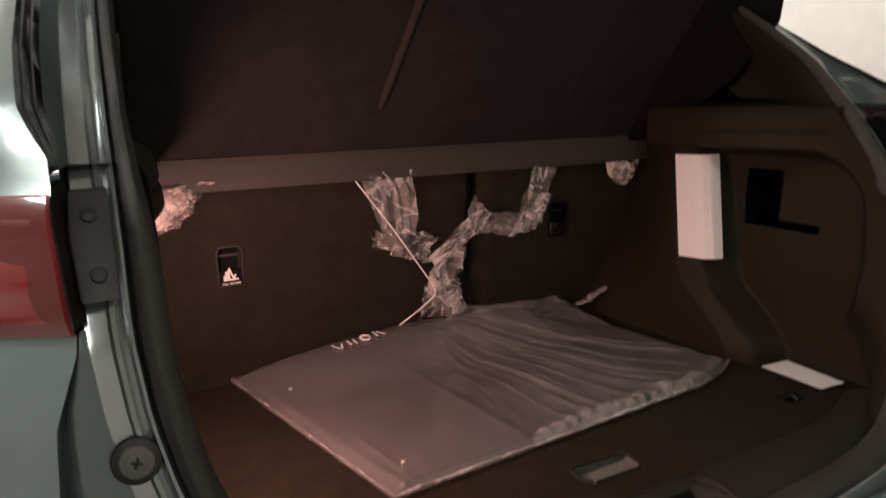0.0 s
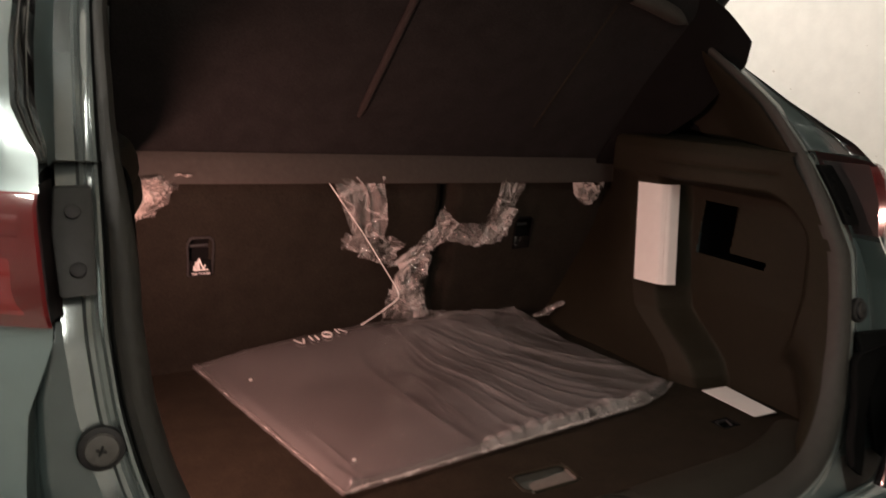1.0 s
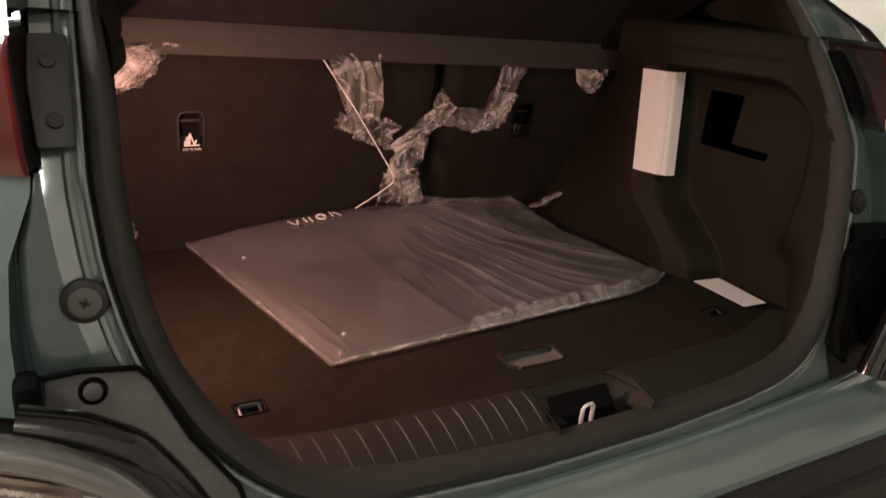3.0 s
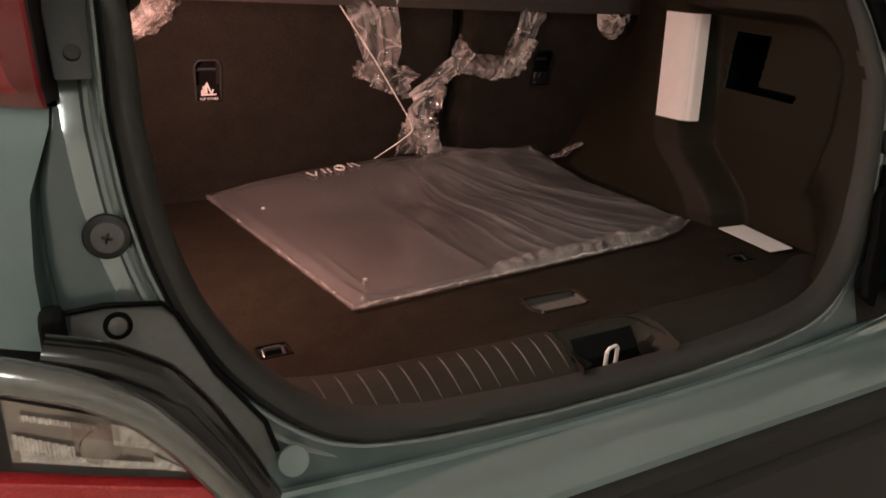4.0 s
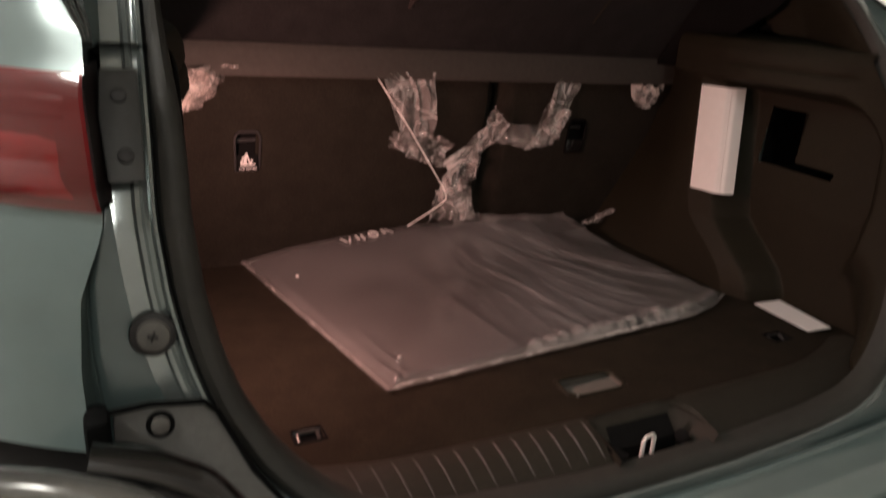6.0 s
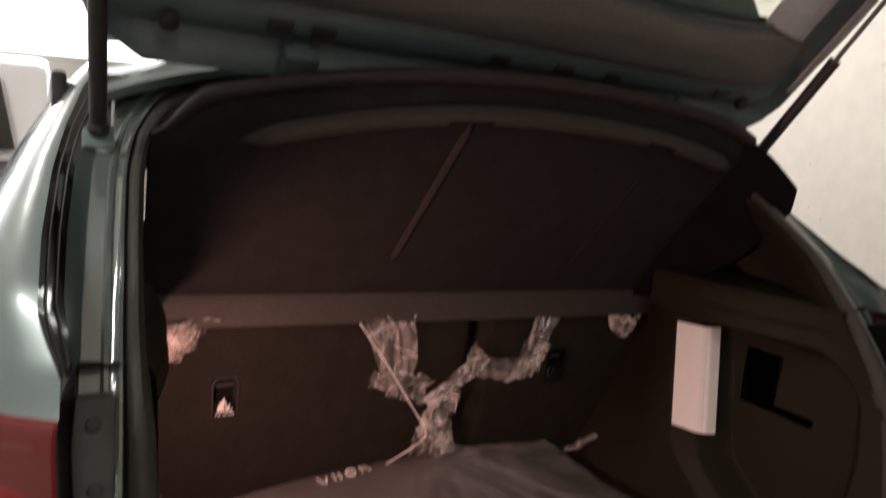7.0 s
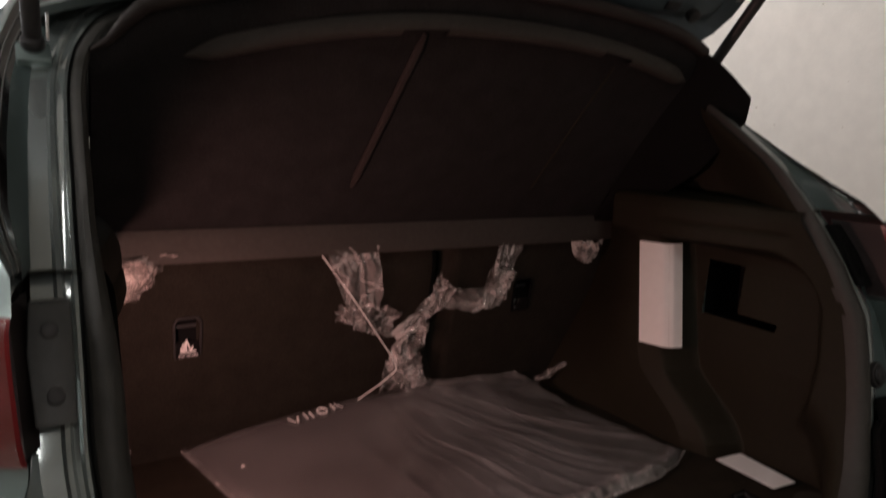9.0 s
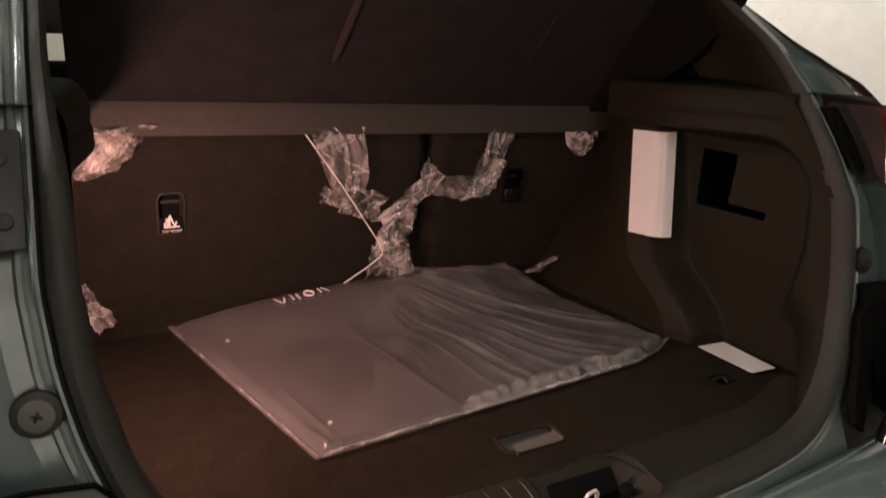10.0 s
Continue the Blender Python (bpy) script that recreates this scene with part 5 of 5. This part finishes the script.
slip = [(0.469, 0.130), (0.522, 0.126), (0.536, 0.251), (0.474, 0.255)]
tagged(part("floor_label", prism(slip, lambda a, b, c: (a, b, 0.7225 + c + 0.003 * ((b - 0.2) / 0.06) ** 2), 0.0012), PAPER, smooth=False), "blank white paper slip on the boot floor", "paper label")

# ---- floor mat in its clear bag ----
bag = thing("bagged_floor_mat", (0.03, 0.46, 0.722), "dark floor mat in a clear bag on the boot floor", "floor mat")
CORN = [(-0.376, 0.737), (-0.281, 0.199), (0.446, 0.303), (0.392, 0.718)]


def bag_at(u, v):
    """u from the left side to the right, v from the front to the back."""
    f = Vector(CORN[1]).lerp(Vector(CORN[2]), u)
    k = Vector(CORN[0]).lerp(Vector(CORN[3]), u)
    f.y += lerp(u, [0, 0.5, 0.83, 0.93, 1], [0, -0.021, -0.035, -0.022, 0])
    return f.lerp(k, v)


def rest_z(u, v):
    """The height of what lies in the bag: its far edge rides up against the seat backs."""
    return 0.7235 + 0.046 * ease(0.62, 1.0, v) * lerp(u, [0, 0.12, 0.26, 0.46, 0.80, 0.94, 1], [0.05, 0.45, 0.75, 1.0, 1.0, 0.85, 0.1])


def mat_at(u, v):
    a, b = 0.012 + 0.80 * u, 0.02 + 0.96 * v
    p = bag_at(a, b)
    e = min(u, 1 - u, v, 1 - v)
    return (p.x, p.y, rest_z(a, b) + 0.006 * ease(0, 0.02, e))


the_mat = part("mat", grid(50, 40, mat_at), MATBLACK, bag, "dark felt floor mat")


FOLDS = random.Random(11)
FAN = [(FOLDS.uniform(-0.15, 2.2), FOLDS.uniform(0.005, 0.018), FOLDS.uniform(0.0010, 0.0036), FOLDS.uniform(0.05, 0.3), FOLDS.uniform(0.2, 0.5)) for k in range(46)]


def film_at(u, v):
    p = bag_at(u, v)
    e = min(u, 1 - u, v, 1 - v)
    loose = ease(0.20, 0.62, u)
    x, y = p
    # folds that fan out from the gathered neck at the back
    ang = math.atan2(0.82 - y, x + 0.01) + 0.10 * noise.noise((x * 4, y * 4, 3))
    dist = math.hypot(x + 0.01, 0.82 - y)
    fold = 0.0
    for a0, w, h, d0, d1 in FAN:
        fold += h * math.exp(-abs((ang - a0) / w) ** 1.5) * ease(d0 * 0.5, d0, dist) * (1 - ease(d0 + d1, d0 + d1 + 0.15, dist))
    fold *= 0.06 + 0.94 * loose
    fold += 0.003 * math.exp(-abs((u - 0.36 + 0.04 * (1 - v)) / 0.014) ** 1.4) * ease(0.0, 0.1, v) * (1 - ease(0.6, 0.95, v))
    fold += 0.003 * math.exp(-abs((u - 0.05 - 0.04 * v) / 0.006) ** 1.4) * (1 - ease(0.2, 0.45, v))
    fold += 0.005 * math.exp(-abs((u - 0.03 + 0.02 * v) / 0.006) ** 1.4) * (1 - ease(0.05, 0.16, v))
    edge = math.exp(-((v - 0.045) / 0.04) ** 2) * ease(0.25, 0.5, u)
    fold += edge * 0.012 * abs(noise.noise((x * 34, y * 12, 8))) + edge * 0.006 * abs(noise.noise((x * 80, y * 30, 2)))
    fold += loose * 0.0020 * abs(noise.noise((x * 12 + y * 8, y * 5, 5))) + 0.0006 * noise.noise((x * 7, y * 5, 9))
    return (x, y, rest_z(u, v) + (0.0095 + fold) * ease(0, 0.03, e) + 0.0010)


part("bag_film", grid(260, 200, film_at), BAGFILM, bag, "clear wrinkled plastic bag")
part("bag_seam", tube([(lambda p: (p.x, p.y, rest_z(0, q) + 0.004 + 0.003 * noise.noise((q * 20, 0, 0))))(bag_at(0.0, q)) for q in np.linspace(0, 1, 40)], 0.0014, 6), FILM, bag, "whitish rolled bag edge")
part("bag_seam", tube([(lambda p: (p.x, p.y, 0.729 + 0.005 * abs(noise.noise((q * 25, 0, 4)))))(bag_at(q, 0.0)) for q in np.linspace(0, 1, 60)], [0.002 + 0.0035 * abs(noise.noise((q * 19, 2, 4))) for q in np.linspace(0, 1, 60)], 6), FILM, bag)
part("bag_hem", grid(160, 10, lambda u, v: (lambda q, w: (lambda p: (p.x, p.y, film_at(q, min(w, 1.0))[2] + 0.0015 + 0.0022 * math.sin(math.pi * v) * (0.45 + 0.7 * abs(noise.noise((u * 44, v * 2, 7)))) + 0.0018 * v * noise.noise((u * 24, v * 3, 3))))(bag_at(q, w)))(0.30 + 0.60 * u, 0.002 + (0.050 + 0.02 * noise.noise((u * 9, 2, 2))) * v * ease(0, 0.12, u) * (1 - ease(0.88, 1.0, u)))), HEMFILM, bag, "whitish crumpled hem of the bag")
part("bag_hem", grid(8, 120, lambda u, v: (lambda p: (p.x, p.y, rest_z(0, v) + 0.001 + 0.006 * math.sin(u * 3.1) + 0.003 * noise.noise((u * 3, v * 22, 1))))(bag_at(-0.005 + (0.011 + 0.016 * v ** 2 + 0.005 * noise.noise((v * 8, 1, 1))) * u, v))), BAGFILM, bag)


def fin_at(u, v):
    x = -0.02 + 0.365 * u
    h = lerp(u, [0, 0.1, 0.2, 0.32, 0.45, 0.60, 0.80, 0.95, 1.0], [0.004, 0.024, 0.022, 0.044, 0.040, 0.024, 0.026, 0.030, 0.002])
    return (x, 0.706 - 0.022 * v + 0.010 * noise.noise((u * 7, v * 2, 6)), 0.752 + (h + 0.006) * v + 0.004 * noise.noise((u * 11, v * 2, 1)) * v)


part("bag_fin", grid(80, 14, fin_at), HEMFILM, bag, "crumpled open end of the bag")
def film_z(x, y):
    u, v = 0.5, 0.5
    for step in (0.25, 0.125, 0.0625, 0.03, 0.015, 0.008, 0.004):
        for _ in range(3):
            u, v = min(((min(max(u + a * step, 0), 1), min(max(v + b * step, 0), 1)) for a in (-1, 0, 1) for b in (-1, 0, 1)), key=lambda q: (bag_at(*q) - Vector((x, y))).length)
    return film_at(u, v)[2]


# product mark on the mat as plain strokes
for k in range(4):
    c = Vector((-0.178 + 0.0285 * k, 0.690 + 0.0030 * k))
    z = max(film_z(c.x + a, c.y + b) for a in (-0.01, 0, 0.01) for b in (-0.012, 0, 0.012)) + 0.0012
    if k == 2:
        part("printed_mark", tube([(c.x + 0.0095 * math.cos(q), c.y + 0.0105 * math.sin(q), z + 0.0012 * math.sin(q)) for q in [j * math.tau / 24 for j in range(25)]], 0.0020, 6), WHITE_MARK, bag, "pale plain printed ring")
        continue
    for d, tilt in ((-0.006, 22 if k == 0 else 0), (0.006, -22 if k == 0 else 30 * (k == 3))):
        part("printed_mark", box((0, 0, 0), (0.0042, 0.022, 0.0008), 0.0003, Matrix.Translation((c.x + d, c.y, z)) @ pose(0, 0, 0, 6, 0, 6 + tilt)), WHITE_MARK, bag, "pale plain printed stroke")
for x, y in ((-0.300, 0.609), (-0.239, 0.267)):
    part("mat_eyelet", disc((x, y, film_z(x, y) + 0.001), (0, 0, 1), 0.0034, 0.003, 16, 0.001), CHROME, bag, "small bright eyelet")


# ---- crumpled plastic hanging on the seat backs ----
def wrap_strip(name, spine, widths, seed, n=60, m=18, crumple=0.012, parent=None):
    sp = smooth_line(spine, n)
    ws = np.interp(np.linspace(0, 1, len(sp)), np.linspace(0, 1, len(widths)), widths)
    rr = len(sp) - 1

    def f(u, v):
        i = min(round(u * rr), rr)
        p = Vector(sp[i])
        t = (Vector(sp[min(i + 1, rr)]) - Vector(sp[max(i - 1, 0)])).normalized()
        a = t.cross(Vector((0, 1, 0))).normalized()
        w = ws[i] * (1 + 0.35 * noise.noise((u * 7, seed, 2 if v > 0.5 else 5)))
        q = (v - 0.5) * w
        rip = crumple * (1.3 * noise.noise((u * 3 + seed, v * 2.0, seed)) + 1.3 * (0.45 - abs(noise.noise((u * 4 + seed, v * 5.5 + seed, seed)))) + 0.8 * (0.4 - abs(noise.noise((u * 7 + 2 * seed, v * 12 + u * 5, seed)))) + 0.3 * (0.3 - abs(noise.noise((u * 15, v * 22 + seed, 2)))))
        return p + a * q + Vector((0.3 * rip, -abs(rip) * 1.2 - 0.006 * math.sin(v * 9 + seed), 0.35 * rip))
    return grid(rr + 1, m, f)


def on_seat(x, z, d=0.012):
    return (x, lerp(z, SEAT_Z, SEAT_Y) - d, z)


wrap = thing("plastic_wrap", (0.08, 0.665, 0.745), "torn clear plastic wrap hanging down the seat backs", "plastic wrap")
def film_patch(corners, seed, amp=0.014, folds=5.0, n=52, crush=0.005):
    """A hanging flap of film between four corners on the seat back, with long soft folds."""
    a, b, c, d = [Vector((x, 0, z)) for x, z in corners]

    def f(u, v):
        p = (a * (1 - u) + b * u) * (1 - v) + (d * (1 - u) + c * u) * v
        p = p + Vector((0.005 * noise.noise((v * 4, seed, 1 + round(u))) * (abs(2 * u - 1)), 0, 0.006 * noise.noise((u * 4, seed, 4 + round(v))) * abs(2 * v - 1)))
        bend = u * folds * 0.7 + 1.6 * noise.noise((v * 1.6, u * 1.4, seed))
        h = amp * (0.5 + 0.9 * (0.5 - abs(noise.noise((bend, v * 0.7, seed)))) + 0.22 * (0.5 - abs(noise.noise((bend * 2.0, v * 1.2, seed + 3)))))
        h += crush * (0.5 - abs(noise.noise((u * 3 + v, v * 2.4, seed + 7)))) * 1.6 + 0.5 * crush * (0.5 - abs(noise.noise((u * 7 - v * 2, v * 4 - u * 2, seed + 9))))
        return (p.x, lerp(p.z, SEAT_Z, SEAT_Y) - 0.006 - abs(h) * 1.5, p.z)
    return grid(n, n, f)


FLAPS = [
    [(-0.085, 0.978), (-0.018, 0.974), (-0.028, 1.10), (-0.136, 1.10)],
    [(-0.078, 0.940), (0.002, 0.914), (0.030, 0.962), (-0.045, 0.990)],
    [(-0.110, 0.958), (-0.052, 0.944), (-0.058, 0.990), (-0.106, 0.986)],
    [(-0.004, 0.912), (0.066, 0.914), (0.120, 0.955), (0.092, 0.990)],
    [(0.086, 0.980), (0.122, 0.952), (0.144, 0.996), (0.107, 1.034)],
    [(0.116, 0.962), (0.214, 0.936), (0.228, 0.990), (0.140, 0.998)],
    [(0.200, 0.945), (0.258, 0.945), (0.312, 1.085), (0.250, 1.090)],
    [(0.008, 0.852), (0.072, 0.862), (0.090, 0.935), (0.018, 0.925)],
    [(-0.008, 0.792), (0.102, 0.790), (0.078, 0.870), (-0.002, 0.866)],
    [(0.020, 0.800), (0.085, 0.815), (0.080, 0.850), (0.010, 0.880)],
    [(0.215, 0.985), (0.262, 0.960), (0.285, 1.020), (0.225, 1.030)],
]
for k, corners in enumerate(FLAPS):
    part("film_flap", film_patch(corners, 1.7 * k + 0.6, 0.022 if k > 6 else 0.014, 3.5 + (k % 3)), FILM, wrap)
cov = thing("plastic_cover", on_seat(-0.45, 1.03), "crinkled clear plastic cover below the parcel shelf", "plastic wrap")
part("end_cover", film_patch([(-0.522, 1.022), (-0.452, 1.046), (-0.388, 1.112), (-0.510, 1.114)], 4.4, 0.012, 4.0, 70, 0.022), COVERFILM, cov)
part("cover_fold", film_patch([(-0.510, 1.036), (-0.462, 1.052), (-0.412, 1.108), (-0.480, 1.112)], 9.1, 0.014, 5.0, 60, 0.022), COVERFILM, cov)
cov = thing("plastic_cover", on_seat(0.49, 1.02), "small crinkled clear plastic cover below the parcel shelf", "plastic wrap")
c, r = (0.488, 1.074), 0.044
part("small_cover", grid(50, 30, lambda u, v: (lambda a, q: (c[0] + r * q * math.cos(a), lerp(c[1], SEAT_Z, SEAT_Y) - 0.012 - 0.026 * (1 - q * q) - 0.014 * abs(noise.noise((u * 6, v * 3, 4))) - 0.005 * abs(noise.noise((u * 14, v * 7, 3))), c[1] + r * q * 1.25 * math.sin(a)))(math.pi * (1 + u), 0.15 + 0.85 * v)), COVERFILM, cov)
scrap = thing("plastic_scrap", (0.415, 0.66, 0.78), "small scrap of clear plastic beside the seat back", "plastic wrap")
part("film", wrap_strip("w", [(0.385, 0.69, 0.752), (0.42, 0.688, 0.762), (0.463, 0.685, 0.782)], [0.004, 0.018, 0.004], 9.2, 30, 12), FILM, scrap)
scrap = thing("plastic_scrap", (-0.50, 0.56, 0.73), "small scrap of clear plastic by the side trim", "plastic wrap")
part("film", wrap_strip("w", [(-0.518, 0.64, 0.862), (-0.510, 0.638, 0.825), (-0.486, 0.635, 0.785)], [0.006, 0.022, 0.036], 8.2, 30, 12), FILM, scrap)
cord = thing("elastic_cord", (0.0, 0.655, 0.80), "thin white cord hanging across the seat back", "cord")
part("cord", tube(smooth_line([(-0.142, 0.650, 1.095), (-0.07, 0.643, 0.99), (0.005, 0.640, 0.872), (0.012, 0.640, 0.852), (-0.02, 0.650, 0.825), (-0.060, 0.665, 0.795)], 40), 0.0012, 6), CORD, cord)
